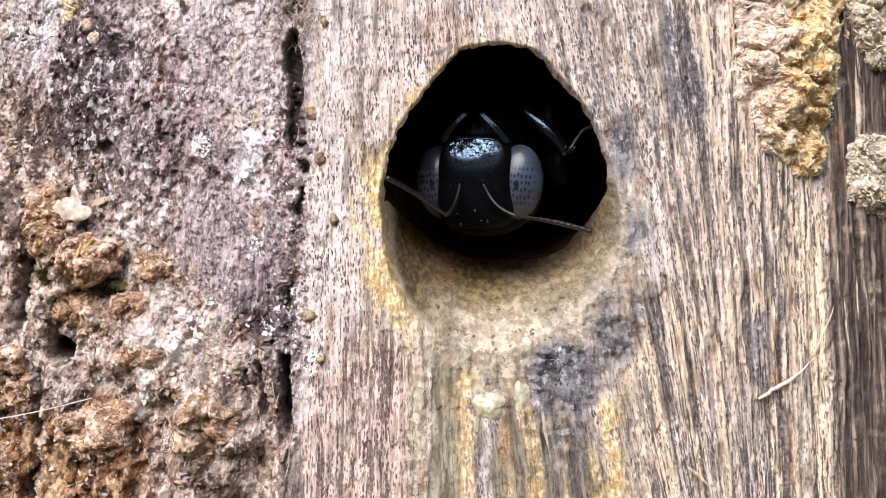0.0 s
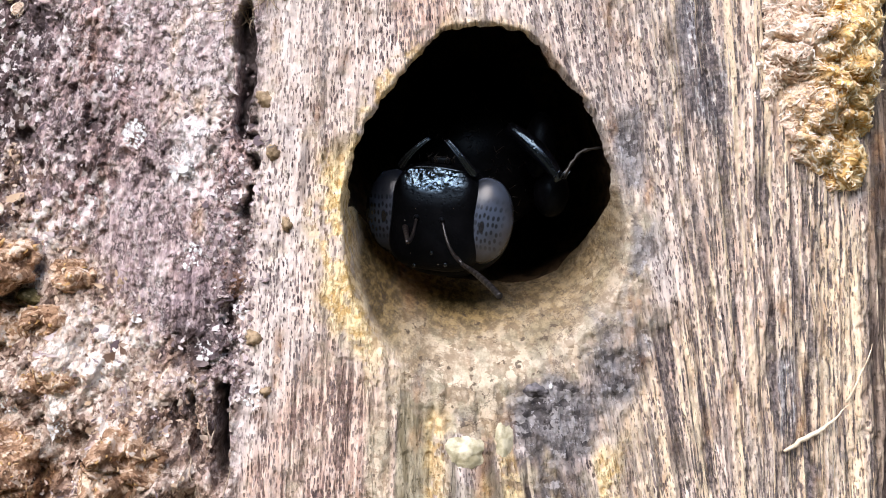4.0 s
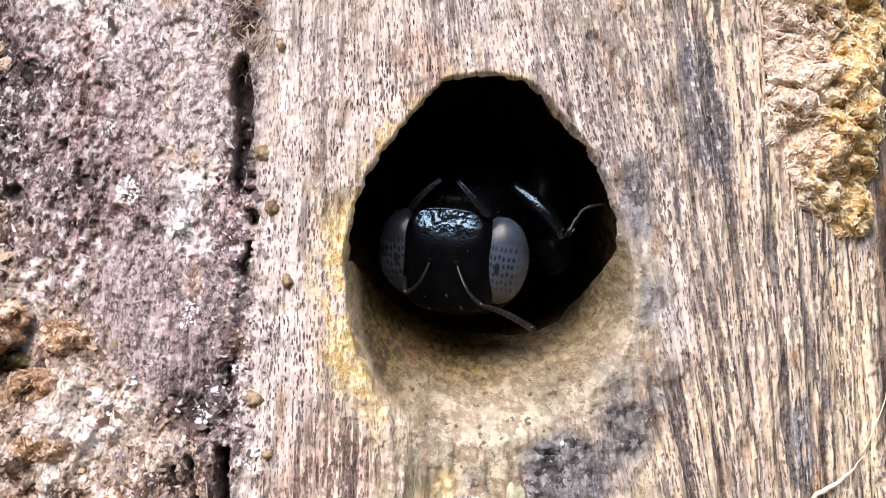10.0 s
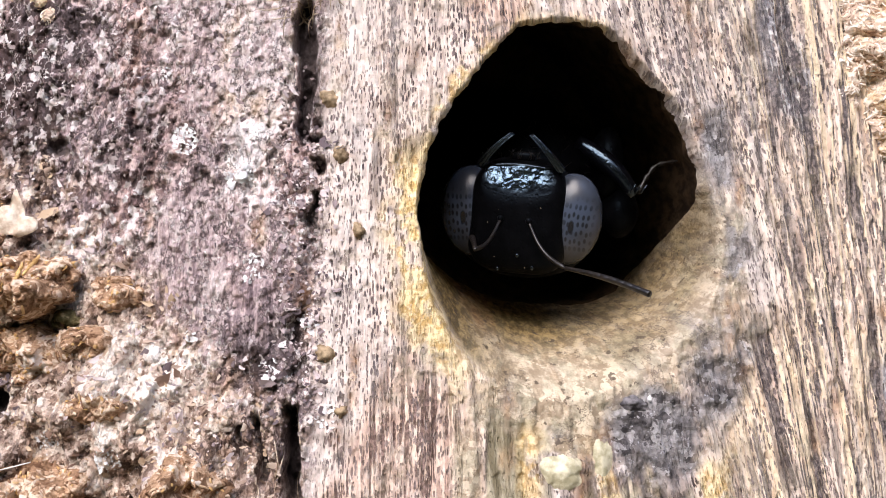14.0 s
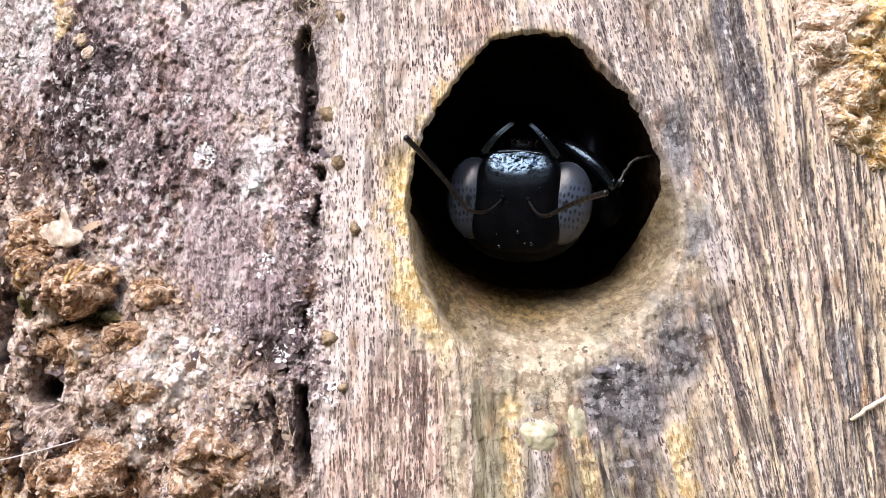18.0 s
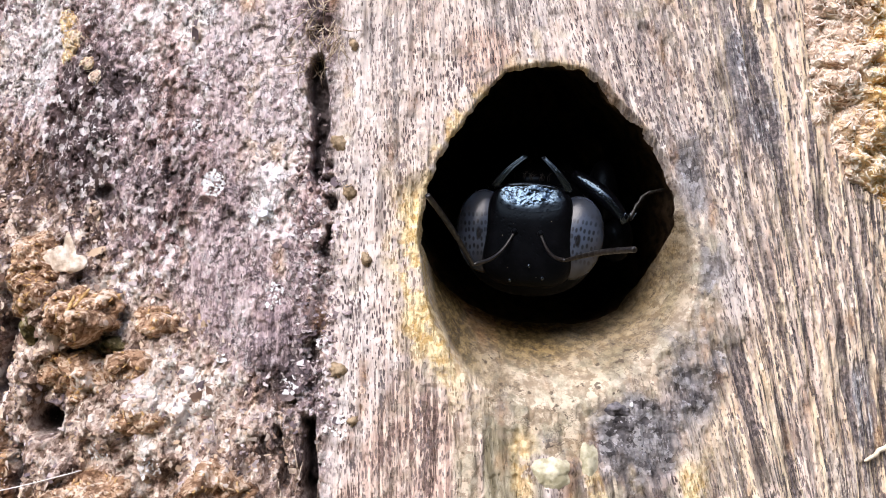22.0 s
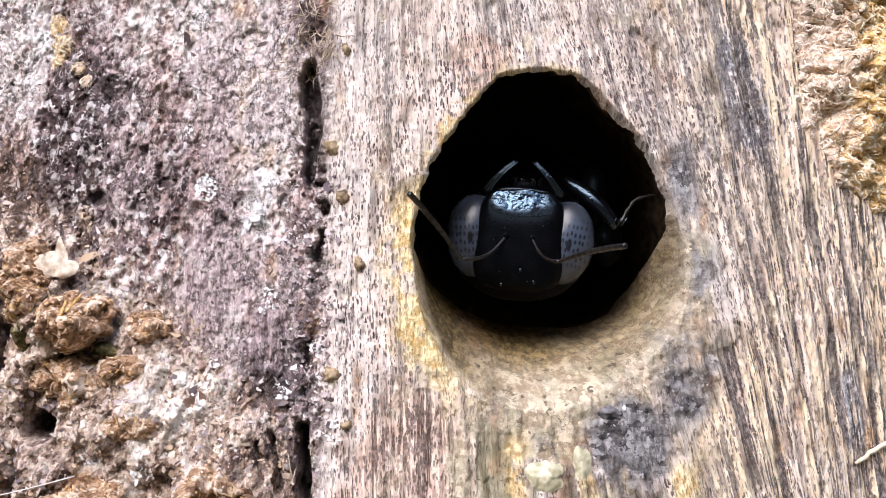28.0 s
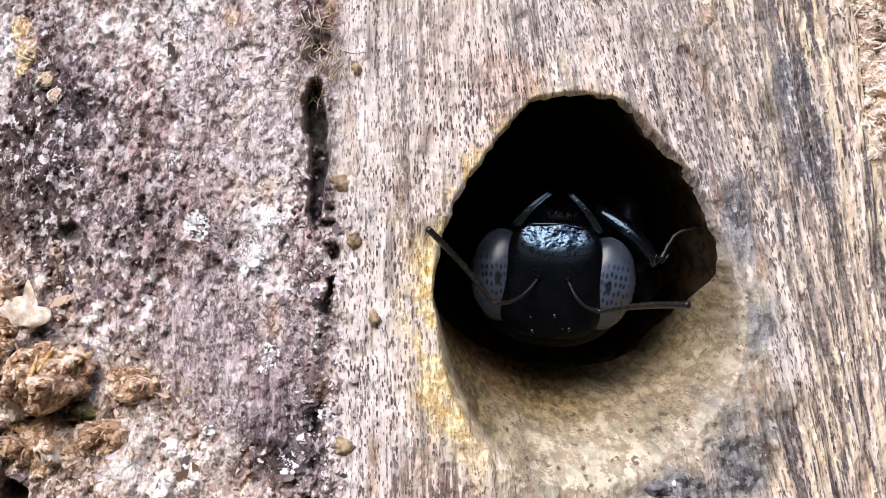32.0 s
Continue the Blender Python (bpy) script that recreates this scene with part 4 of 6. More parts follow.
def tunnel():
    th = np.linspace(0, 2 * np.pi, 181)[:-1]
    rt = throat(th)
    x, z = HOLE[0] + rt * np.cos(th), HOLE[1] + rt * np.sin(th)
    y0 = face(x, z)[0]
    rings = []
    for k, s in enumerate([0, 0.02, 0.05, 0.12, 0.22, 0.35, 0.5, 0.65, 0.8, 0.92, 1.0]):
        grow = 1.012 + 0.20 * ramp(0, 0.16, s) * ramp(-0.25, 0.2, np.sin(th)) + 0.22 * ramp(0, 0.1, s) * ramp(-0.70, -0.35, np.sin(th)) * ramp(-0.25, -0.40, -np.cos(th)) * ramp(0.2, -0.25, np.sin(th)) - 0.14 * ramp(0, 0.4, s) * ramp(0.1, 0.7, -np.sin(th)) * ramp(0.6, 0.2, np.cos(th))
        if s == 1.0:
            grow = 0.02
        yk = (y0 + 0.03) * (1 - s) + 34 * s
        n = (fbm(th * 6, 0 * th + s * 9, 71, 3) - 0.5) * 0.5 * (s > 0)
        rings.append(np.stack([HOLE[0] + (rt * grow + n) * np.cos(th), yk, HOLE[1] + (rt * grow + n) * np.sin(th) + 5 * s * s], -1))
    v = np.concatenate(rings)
    return grid_mesh("tunnel", v, quads_of(len(rings), 180, True)[:, ::-1], SHADED_TUNNEL)


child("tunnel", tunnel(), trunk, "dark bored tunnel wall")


def rest_of_trunk():
    """The trunk round the back, and above and below the near face."""
    front = np.linspace(X0, X1, 41)
    fy = section(front)
    a = np.linspace(0, np.pi, 33)[1:-1]
    back_x = X1 + (X0 - X1) * (1 - np.cos(a)) / 2 + 8 * np.cos(a)
    back_y = fy[-1] + (fy[0] - fy[-1]) * (1 - np.cos(a)) / 2 + 62 * np.sin(a)
    ring_x, ring_y = np.r_[front, back_x], np.r_[fy, back_y]
    zs = np.r_[np.linspace(-640, Z0, 24), np.linspace(Z1 - STEP, 620, 24)]
    v = []
    for z in zs:
        n = (fbm(ring_x * 0.12, ring_y * 0.12 + z * 0.03, 81, 3) - 0.5) * 3 * (1 if z < Z0 - 1 or z > Z1 + 1 else 0)
        v.append(np.stack([ring_x, ring_y + lean(z) + n, np.full(len(ring_x), z)], -1))
    v = np.concatenate(v)
    q = quads_of(len(zs), len(ring_x), True)
    row, col = q[:, 0] // len(ring_x), q[:, 0] % len(ring_x)
    q = q[~((row == 23) & (col < 40))]
    return grid_mesh("bark", v, q, BARK)


child("bark", rest_of_trunk(), trunk, "dark bark round the back of the trunk")


def ground():
    n = 60
    s = np.linspace(-1, 1, n)
    d = np.sign(s) * np.abs(s) ** 4 * 400000
    x, y = np.meshgrid(d, d)
    z = -640 + (fbm(x * 0.004, y * 0.004, 91, 4) - 0.5) * 60
    return grid_mesh("ground", np.stack([x, y, z], -1).reshape(-1, 3), quads_of(n, n), SOIL)


tagged(new("ground", ground()), "bare brown forest soil round the trunk", "ground", kind="structure")


def light_block_ring():
    """Unseen dark ring all round, uneven on top, added to block low sky light."""
    n = 240
    a = np.linspace(0, 2 * np.pi, n, endpoint=False)
    top = 10000 - 3500 * ramp(0.2, 0.9, -np.sin(a)) - 6000 * ramp(-0.1, 0.8, -np.cos(a)) + 3500 * fbm(a * 6, 0 * a, 95, 4) + 900 * value(a * 40, 0 * a, 96)
    low = np.stack([12000 * np.cos(a), 12000 * np.sin(a), np.full(n, -700.0)], -1)
    high = np.stack([12500 * np.cos(a), 12500 * np.sin(a), top], -1)
    return grid_mesh("backdrop", np.concatenate([low, high]), quads_of(2, n, True), LIGHT_BLOCK)


tagged(new("backdrop", light_block_ring()), "dark green woods standing all round the clearing", "woods", kind="structure")


# ---- loose crumbs and shavings ----
def chips(rng, n, place, long, wide, up=0.5, along=None):
    """Small bent slivers as one mesh; place gives n places and normals-to-be in the plan."""
    x, z, lift = place
    y = surface(x, z) - lift
    ang = rng.uniform(0, 2 * np.pi, n) if along is None else np.pi / 2 + rng.normal(along, 0.5, n)
    big = np.exp(rng.normal(-0.3, 0.4, n))
    L = long * big * rng.uniform(0.7, 1.3, n)
    Wd = wide * big * rng.uniform(0.6, 1.4, n)
    tilt = rng.uniform(-up, up, n)
    d = np.stack([np.cos(ang) * np.cos(tilt), np.sin(tilt), np.sin(ang) * np.cos(tilt)], -1)
    s = np.stack([-np.sin(ang), rng.uniform(-0.6, 0.6, n), np.cos(ang)], -1)
    s /= np.linalg.norm(s, axis=1)[:, None]
    out = np.cross(d, s)
    out *= -np.sign(out[:, 1:2] + 1e-9)
    c = np.stack([x, y, z], -1)
    k = np.arange(6) * (np.pi / 3)
    reach = rng.uniform(0.35, 1.25, (n, 6))
    lift_ends = rng.uniform(-0.05, 0.22, (n, 6)) * Wd[:, None]
    edge = c[:, None] + d[:, None] * (L[:, None] / 2 * reach * np.cos(k))[..., None] + s[:, None] * (Wd[:, None] / 2 * reach * np.sin(k))[..., None] + out[:, None] * lift_ends[..., None]
    top = c + out * (Wd * 0.10)[:, None]
    under = c - out * (Wd * 0.35)[:, None]
    v = np.concatenate([edge, top[:, None], under[:, None]], 1).reshape(-1, 3)
    base = (np.arange(n) * 8)[:, None]
    tri = np.array([[i, (i + 1) % 6, 6] for i in range(6)] + [[(i + 1) % 6, i, 7] for i in range(6)])
    f = (base[:, :, None] + tri[None]).reshape(-1, 3)
    return v, f


def tri_mesh(name, v, f, material):
    me = bpy.data.meshes.new(name)
    me.vertices.add(len(v))
    me.vertices.foreach_set("co", (v * MM).astype(np.float32).ravel())
    me.loops.add(f.size)
    me.loops.foreach_set("vertex_index", f.astype(np.int32).ravel())
    me.polygons.add(len(f))
    me.polygons.foreach_set("loop_start", np.arange(0, f.size, 3, dtype=np.int32))
    me.polygons.foreach_set("use_smooth", np.zeros(len(f), bool))
    me.materials.append(material)
    me.update(calc_edges=True)
    return me


def scatter_where(rng, n, weight, x0, x1, z0, z1):
    """n places in a stretch of the plan, thicker where weight(x, z) is higher."""
    xs, zs = np.empty(0), np.empty(0)
    while len(xs) < n:
        x, z = rng.uniform(x0, x1, 4 * n), rng.uniform(z0, z1, 4 * n)
        keep = rng.uniform(0, 1, 4 * n) < weight(x, z)
        xs, zs = np.r_[xs, x[keep]], np.r_[zs, z[keep]]
    return xs[:n], zs[:n]


rng = np.random.default_rng(4)
w_bark = lambda x, z: ramp(-6.2, -7.6, x) * ramp(0.38, 0.62, fbm(x * 0.5, z * 0.4, 101, 3)) * (1 - 0.8 * blob(x, z, -11.5, -1.5, 4.5, 5.0))
x, z = scatter_where(rng, 2600, w_bark, -30, -6, -20, 20)
v, f = chips(rng, len(x), (x, z, 0.03), 0.42, 0.2, 0.4)
tagged(new("bark_crumbs", tri_mesh("bark_crumbs", v, f, BARK_CHIPS)), "grey and pinkish bark crumbs stuck to the trunk", "bark crumbs", kind="stuff")
w_crack = lambda x, z: ramp(1.8, 0.3, np.abs(x + 6.8)) * ramp(5.5, 4, z) * ramp(-9, -7, z)
x, z = scatter_where(rng, 600, w_crack, -9, -4.5, -9, 6)
v, f = chips(rng, len(x), (x, z, 0.1), 0.32, 0.22, 0.9)
tagged(new("crack_crumbs", tri_mesh("crack_crumbs", v, f, BARK_CHIPS)), "crumbs of bark wedged in the crack", "bark crumbs", kind="stuff")
w_dust = lambda x, z: ramp(-3.5, 0.5, pile_side(x, z) + (fbm(x * 0.5, z * 0.5, 103, 3) - 0.5) * 4) * ramp(1.2, 1.6, np.hypot((x + 21.3) / 1.15, z + 8.45))
x, z = scatter_where(rng, 4200, w_dust, -30, -7.5, -20, 4)
v, f = chips(rng, len(x), (x, z, 0.04), 0.4, 0.2, 0.45)
tagged(new("bore_dust", tri_mesh("bore_dust", v, f, DRIFT_CHIPS)), "cream and brown bore dust drifted on the bark", "wood dust", kind="stuff")


# ---- clumps of bore dust ----
def pat(cx, cz, rx, rz, proud, seed, step=0.08, lumps=0.55, crumbs=0.3, creases=0.5, square=0.5, ragged=0.34):
    """A lumpy pat pressed on the face: vertices and quads."""
    x, z = np.meshgrid(np.arange(cx - 1.7 * rx, cx + 1.7 * rx, step), np.arange(cz - 1.7 * rz, cz + 1.7 * rz, step))
    a = np.arctan2((z - cz) / rz, (x - cx) / rx)
    rho = np.hypot((x - cx) / rx, (z - cz) / rz)
    edge = 1 + ragged * (fbm(np.cos(a) * 1.5 + seed, np.sin(a) * 1.5, seed, 3) - 0.5) * 2 + 0.16 * (fbm(x * 1.3, z * 1.3, seed + 1, 3) - 0.5) * 2
    dome = np.clip(1 - (rho / edge) ** 2, 0, 1)
    lift = dome ** square
    n = (fbm(x * 0.55, z * 0.55, seed + 2, 3) - 0.5) * 2 * lumps + (fbm(x * 1.6, z * 1.6, seed + 3, 3) - 0.5) * 2 * crumbs
    fold = 1 - np.abs(2 * fbm(x * 0.38 + 0.3 * z, z * 0.5, seed + 4, 3) - 1)
    n = n - creases * ramp(0.84, 0.97, fold) + 0.25 * crumbs * (0.5 - cells(x * 2.2, z * 2.2, seed + 5))
    base = surface(cx, cz) * 0.5 + 0.5 * surface(x, z)
    y = base + 0.3 - (proud + 0.3) * lift * (1 + n * np.minimum(1, proud))
    q = quads_of(*x.shape)
    keep = dome.ravel() > 0
    q = q[keep[q].all(1)]
    used = np.unique(q)
    back = np.full(x.size, -1)
    back[used] = np.arange(len(used))
    return np.stack([x, y, z], -1).reshape(-1, 3)[used], back[q]


def shavings(r, base, out, long, wide):
    """Curled strips lying on places, as one mesh; five cross-lines to a strip."""
    n = len(base)
    side = np.cross(out, r.normal(size=(n, 3)))
    side /= np.linalg.norm(side, axis=1)[:, None]
    ahead = np.cross(side, out)
    L = long * np.exp(r.normal(-0.2, 0.4, n))
    W = wide * np.exp(r.normal(-0.1, 0.3, n))
    curl, twist = r.uniform(0.2, 1.5, n), r.normal(0, 0.5, n)
    bow = r.normal(0, 0.25, n)
    rows = []
    for k in np.linspace(-0.5, 0.5, 5):
        a = curl * k
        mid = base + ahead * (L * np.sin(a) / curl)[:, None] + out * (L * (np.cos(a) - np.cos(0.5 * curl)) / curl + 0.03)[:, None] + side * (bow * L * (k * k))[:, None]
        turn = twist * k
        across = side * np.cos(turn)[:, None] + out * np.sin(turn)[:, None]
        half = (W * (1 - 1.1 * k * k) / 2)[:, None]
        rows.append(np.stack([mid - across * half, mid + across * half, mid + out * 0.05], 1))
    v = np.concatenate(rows, 1).reshape(-1, 3)
    one = []
    for k in range(4):
        p, q = 3 * k, 3 * k + 3
        one += [(p, p + 2, q), (p + 2, q + 2, q), (p + 2, p + 1, q + 2), (p + 1, q + 1, q + 2), (p, q, p + 1), (p + 1, q, q + 1)]
    f = ((np.arange(n) * 15)[:, None, None] + np.array(one)[None]).reshape(-1, 3)
    return v, f


def clump(cx, cz, rx, rz, proud, material, chip_mat, seed, n_chips, long, wide, label, group):
    """A pat of packed dust with shavings on it."""
    v, q = pat(cx, cz, rx, rz, proud, seed, 0.07, 0.5, 0.45, 0.35)
    ob = tagged(new("dust_clump", grid_mesh("dust_clump", v, q[:, ::-1], material)), label, "dust clump", group)
    r = np.random.default_rng(seed)
    quad = v[q]
    normal = np.cross(quad[:, 2] - quad[:, 0], quad[:, 3] - quad[:, 1])
    normal /= np.linalg.norm(normal, axis=1)[:, None] + 1e-9
    normal *= -np.sign(normal[:, 1:2] + 1e-9)
    k = r.integers(0, len(q), n_chips)
    out = normal[k] + r.normal(0, 0.16, (n_chips, 3))
    out /= np.linalg.norm(out, axis=1)[:, None]
    cv, cf = shavings(r, quad[k].mean(1) - normal[k] * 0.02, out, long, wide)
    tagged(child("shaving_crust", tri_mesh("shaving_crust", cv, cf, chip_mat), ob, "curled wood shavings"), kind="stuff")
    return ob


RIGHT = "packed yellow bore dust with pale shavings stuck to the trunk"
for k, (cx, cz, rx, rz, h) in enumerate([(21.4, 15.6, 4.4, 5.0, 1.6), (21.8, 10.0, 4.0, 3.9, 1.7), (22.2, 6.7, 2.4, 2.6, 1.7), (23.3, 4.3, 1.3, 1.4, 1.2)]):
    clump(cx, cz, rx, rz, h, YELLOW_DUST, PALE_CHIPS, 200 + k, int(120 * rx * rz), 0.34, 0.10, RIGHT, "yellow dust clumps")
for k, (cx, cz, rx, rz, h) in enumerate([(27.8, 3.2, 2.2, 2.5, 1.6), (28.6, 12.5, 2.4, 3.2, 1.6)]):
    clump(cx, cz, rx, rz, h, GREY_DUST, GREY_CHIPS, 220 + k, int(110 * rx * rz), 0.32, 0.10, "pale grey-yellow bore dust clump on dark wood", "yellow dust clumps")
for k, (cx, cz, rx, rz) in enumerate([(-23.2, 14.3, 0.8, 0.8), (-22.6, 13.1, 0.9, 0.7), (-23.0, 12.2, 0.5, 0.6), (-21.5, 11.6, 0.6, 0.5), (-20.9, 10.7, 0.4, 0.5)]):
    clump(cx, cz, rx, rz, 0.32, YELLOW_DUST, PALE_CHIPS, 230 + k, int(190 * rx * rz), 0.30, 0.07, "small pale yellow tuft of shavings on grey bark", "yellow dust clumps")
LEFT = "orange-brown crumbly bore dust clump on the bark"
for k, (cx, cz, rx, rz, h) in enumerate([(-19.4, -2.9, 2.1, 1.5, 2.2), (-19.6, -6.1, 2.1, 1.4, 1.8), (-23.0, -0.8, 2.0, 2.6, 2.0), (-11.3, -11.2, 1.8, 1.8, 2.0), (-25.2, -10.4, 1.9, 2.2, 1.5), (-17.9, -12.2, 2.3, 1.7, 1.2), (-15.6, -3.1, 1.4, 0.8, 0.9), (-16.8, -5.5, 1.5, 0.9, 1.0), (-15.8, -8.0, 1.4, 0.7, 0.7)]):
    clump(cx, cz, rx, rz, h, BROWN_DUST, BROWN_CHIPS, 245 + k, int(60 * rx * rz), 0.24, 0.13, LEFT, "brown dust clumps")


# ---- single small things on the face ----
def lump_thing(name, cx, cz, rx, ry, rz, material, label, category, group="", seed=1, rough=0.35, square=1.1):
    v, q = pat(cx, cz, rx, rz, ry, seed, 0.05, rough, 0.8 * rough, rough, square)
    return tagged(new(name, grid_mesh(name, v, q[:, ::-1], material)), label, category, group)


for k, (cx, cz, rx, rz) in enumerate([(-6.0, 6.15, 0.5, 0.45), (-5.4, 3.5, 0.35, 0.5), (-4.45, 0.15, 0.3, 0.42), (-5.65, -5.3, 0.5, 0.4), (-4.9, -7.7, 0.3, 0.35), (-5.4, 11.6, 0.3, 0.35)]):
    v, q = pat(cx, cz, rx * 1.05, rz * 1.1, 0.35, 300 + k, 0.04, 1.0, 0.9, 0.9, 0.7, 0.7)
    tagged(new("brown_scale", grid_mesh("brown_scale", v, q[:, ::-1], GALL)), "small brown woody scale beside the crack", "scale", "brown scales")
lump_thing("resin_lump", 4.75, -10.1, 1.15, 0.28, 1.0, LUMP, "pale yellow-green hardened lump below the hole", "resin lump", "", 320, 0.8, 0.8)
lump_thing("resin_lump", 6.4, -9.7, 0.6, 0.12, 1.7, LUMP, "thin pale green crust below the hole", "resin lump", "", 321, 0.7)
lump_thing("bark_knob", 7.9, -7.1, 1.0, 0.28, 0.6, SLATE, "dark curled bark knob under the hole", "bark knob", "", 323, 0.9)
lump_thing("wood_speck", 8.6, -6.85, 0.16, 0.3, 0.24, CRUST, "small white speck on dark wood", "speck", "", 325)


def lichen_patch(cx, cz, size, n, seed, label):
    r = np.random.default_rng(seed)
    a, d = r.uniform(0, 2 * np.pi, n), np.sqrt(r.uniform(0, 1, n)) * size
    v, f = chips(r, n, (cx + d * np.cos(a), cz + d * np.sin(a) * 1.15, 0.05), 0.24, 0.16, 0.3)
    return tagged(new("lichen_patch", tri_mesh("lichen_patch", v, f, CRUST)), label, "lichen", "white lichen patches")


for k, (cx, cz, s, n) in enumerate([(-12.85, 4.2, 0.65, 150), (-9.9, 2.6, 0.42, 60), (-10.5, 2.3, 0.3, 34), (-9.2, -1.7, 0.6, 44), (-6.5, -4.05, 0.38, 34), (-14.0, 7.4, 0.3, 20), (-5.6, -8.0, 0.5, 30), (-18.2, -9.9, 0.5, 40), (-15.0, -10.2, 0.6, 46), (-11.9, -4.9, 0.3, 18), (-8.2, -6.2, 0.5, 30)]):
    lichen_patch(cx, cz, s, n, 340 + k, "white crusty lichen speck on purple-grey bark")


def strand(name, pts, radii, material, label, category, group=""):
    v, f = tube(pts, radii, 6)
    return tagged(new(name, mesh_from(name, v, f, material)), label, category, group)


def on_face(x, z, lift):
    return (x, float(surface(x, z)) - lift, z)


# the splinter that lies across the fibres, and lesser ones
t = np.linspace(0, 1, 14)
strand("splinter", [on_face(20.1 + 3.7 * a, -9.5 + 1.7 * a + 0.5 * a * a, 0.2 + 0.2 * np.sin(3 * a)) for a in t], 0.02 + 0.16 * np.sin(np.pi * np.minimum(1, 0.12 + 0.9 * t)) * (1 - 0.85 * t), SPLINTER, "pale tapering wood splinter across dark fibres", "splinter")
strand("splinter", [on_face(23.5 + 1.3 * a, -7.3 + 2.9 * a, 0.3 + 0.3 * a) for a in t], 0.07 - 0.05 * t, SPLINTER, "hair-thin pale wood fibre", "splinter")
strand("splinter", [on_face(16.0 + 1.1 * a, -13.2 - 1.0 * a, 0.25) for a in t], 0.12 * np.sin(np.pi * (0.1 + 0.8 * t)), SPLINTER, "short pale curled wood fibre", "splinter")
strand("splinter", [on_face(-23.2 + 1.3 * a, -2.9 + 1.5 * a, 0.9) for a in t], 0.03 + 0.20 * np.sin(np.pi * (0.1 + 0.8 * t)), OCHRE_FIBRE, "flat ochre wood splinter lying on brown dust", "splinter")
for dx, dz, lean_by in ((0.0, 0.0, 0.2), (0.25, -0.2, 0.5), (-0.2, -0.35, -0.1), (0.45, -0.7, 0.7), (0.1, -0.8, 0.3)):
    strand("splinter", [on_face(-19.6 + dx + lean_by * a, -2.4 + dz + 0.9 * a, 1.9 - 0.5 * a) for a in t], 0.02 + (0.07 + 0.07 * value(9 * t + 5 * dx, 0 * t, 78)) * np.sin(np.pi * (0.1 + 0.85 * t)), OCHRE_FIBRE, "ochre wood fibre standing in the dust clump", "splinter", "ochre fibres")
for k, (cx, cz, rx, rz) in enumerate([(-18.0, -4.5, 0.9, 0.5), (-22.4, -3.6, 0.7, 0.9)]):
    lump_thing("moss_tuft", cx, cz, rx, 0.7, rz, MOSS, "small olive green moss tuft in brown dust", "moss", "moss tufts", 330 + k, 0.8, 0.7)
# the pale flake among the dust
v, f = oval(0.95, 0.14, 0.6, 14, 28)
d = np.arctan2(v[:, 2], v[:, 0])
v *= (0.75 + 0.55 * value(d * 2.2 + 9, 0 * d, 77) + 0.3 * value(d * 6 + 9, 0 * d, 78))[:, None]
spike = ramp(0.35, 0.0, np.abs(d - 1.25)) * ramp(0.2, 0.6, np.hypot(v[:, 0], v[:, 2]))
v[:, 2] += 0.9 * spike
v[:, 1] += 0.25 * v[:, 0] * v[:, 2] + 0.5 * (fbm(v[:, 0] * 2.5 + 7, v[:, 2] * 2.5, 79, 3) - 0.5)
v = v + np.array([-21.1, float(surface(-21.1, 0.0)) - 1.2, 0.0])
tagged(new("wood_chip", mesh_from("wood_chip", v, f, CREAM)), "cream pointed wood chip standing in brown dust", "wood chip")
# spider silk
strand("silk_thread", [(-26.5 + 8.6 * a, -4.4 + 0.9 * a + 0.3 * a * a, -11.6 + 1.5 * a - 0.25 * np.sin(3.1 * a)) for a in t], np.full(14, 0.03), SILK, "white silk thread strung over brown dust", "silk thread")
# frayed fibres over the crack
r = np.random.default_rng(9)
for k in range(64):
    x0, z0 = r.uniform(-8.5, -5.8), r.uniform(10.2, 15.0)
    L, a0, bend = r.uniform(0.5, 1.5), r.uniform(-1.2, 0.6), r.uniform(-0.9, 0.9)
    pts = []
    for a in np.linspace(0, 1, 9):
        pts.append(on_face(x0 + L * a * np.sin(a0 + bend * a), z0 - L * a * np.cos(a0 + bend * a), 0.12 + 0.35 * np.sin(np.pi * a)))
    strand("frayed_fibre", pts, 0.036 * np.sin(np.pi * np.linspace(0.15, 0.9, 9)), BAST, "thin frayed bast fibre above the crack", "fibre", "frayed fibres")
for k in range(12):
    z0 = r.uniform(-13, -7.6)
    x0 = -7.0 + r.uniform(-1.6, 0.5)
    pts = [on_face(x0 + 0.2 * np.sin(3 * a + k), z0 - r.uniform(1.2, 2.0) * a, 0.15 + 0.1 * np.sin(5 * a)) for a in np.linspace(0, 1, 8)]
    strand("frayed_fibre", pts, 0.035 * np.sin(np.pi * np.linspace(0.2, 0.9, 8)), BAST, "stiff fibre across the lower crack", "fibre", "frayed fibres")


# ---- the bee in the hole, head down ----
bee = tagged(new("bee"), "black carpenter bee with pale grey eyes in a bored hole", "bee")


def part_mesh(name, pieces, material, parent, label=""):
    v, f = joined(pieces)
    return child(name, mesh_from(name, v, f, material), parent, label)


def moved(vf, dx, dy, dz):
    return np.asarray(vf[0]) + np.array([dx, dy, dz]), vf[1]


# face: squarish front between the eyes, rounder crown
v, f = oval(2.56, 1.75, 2.95, 40, 60, 3.4)
v[:, 0] *= 1 - 0.05 * np.clip(v[:, 2] / 3.2, -1, 1)
v[:, 2] = np.where(v[:, 2] < 0, v[:, 2] * 0.95, v[:, 2])
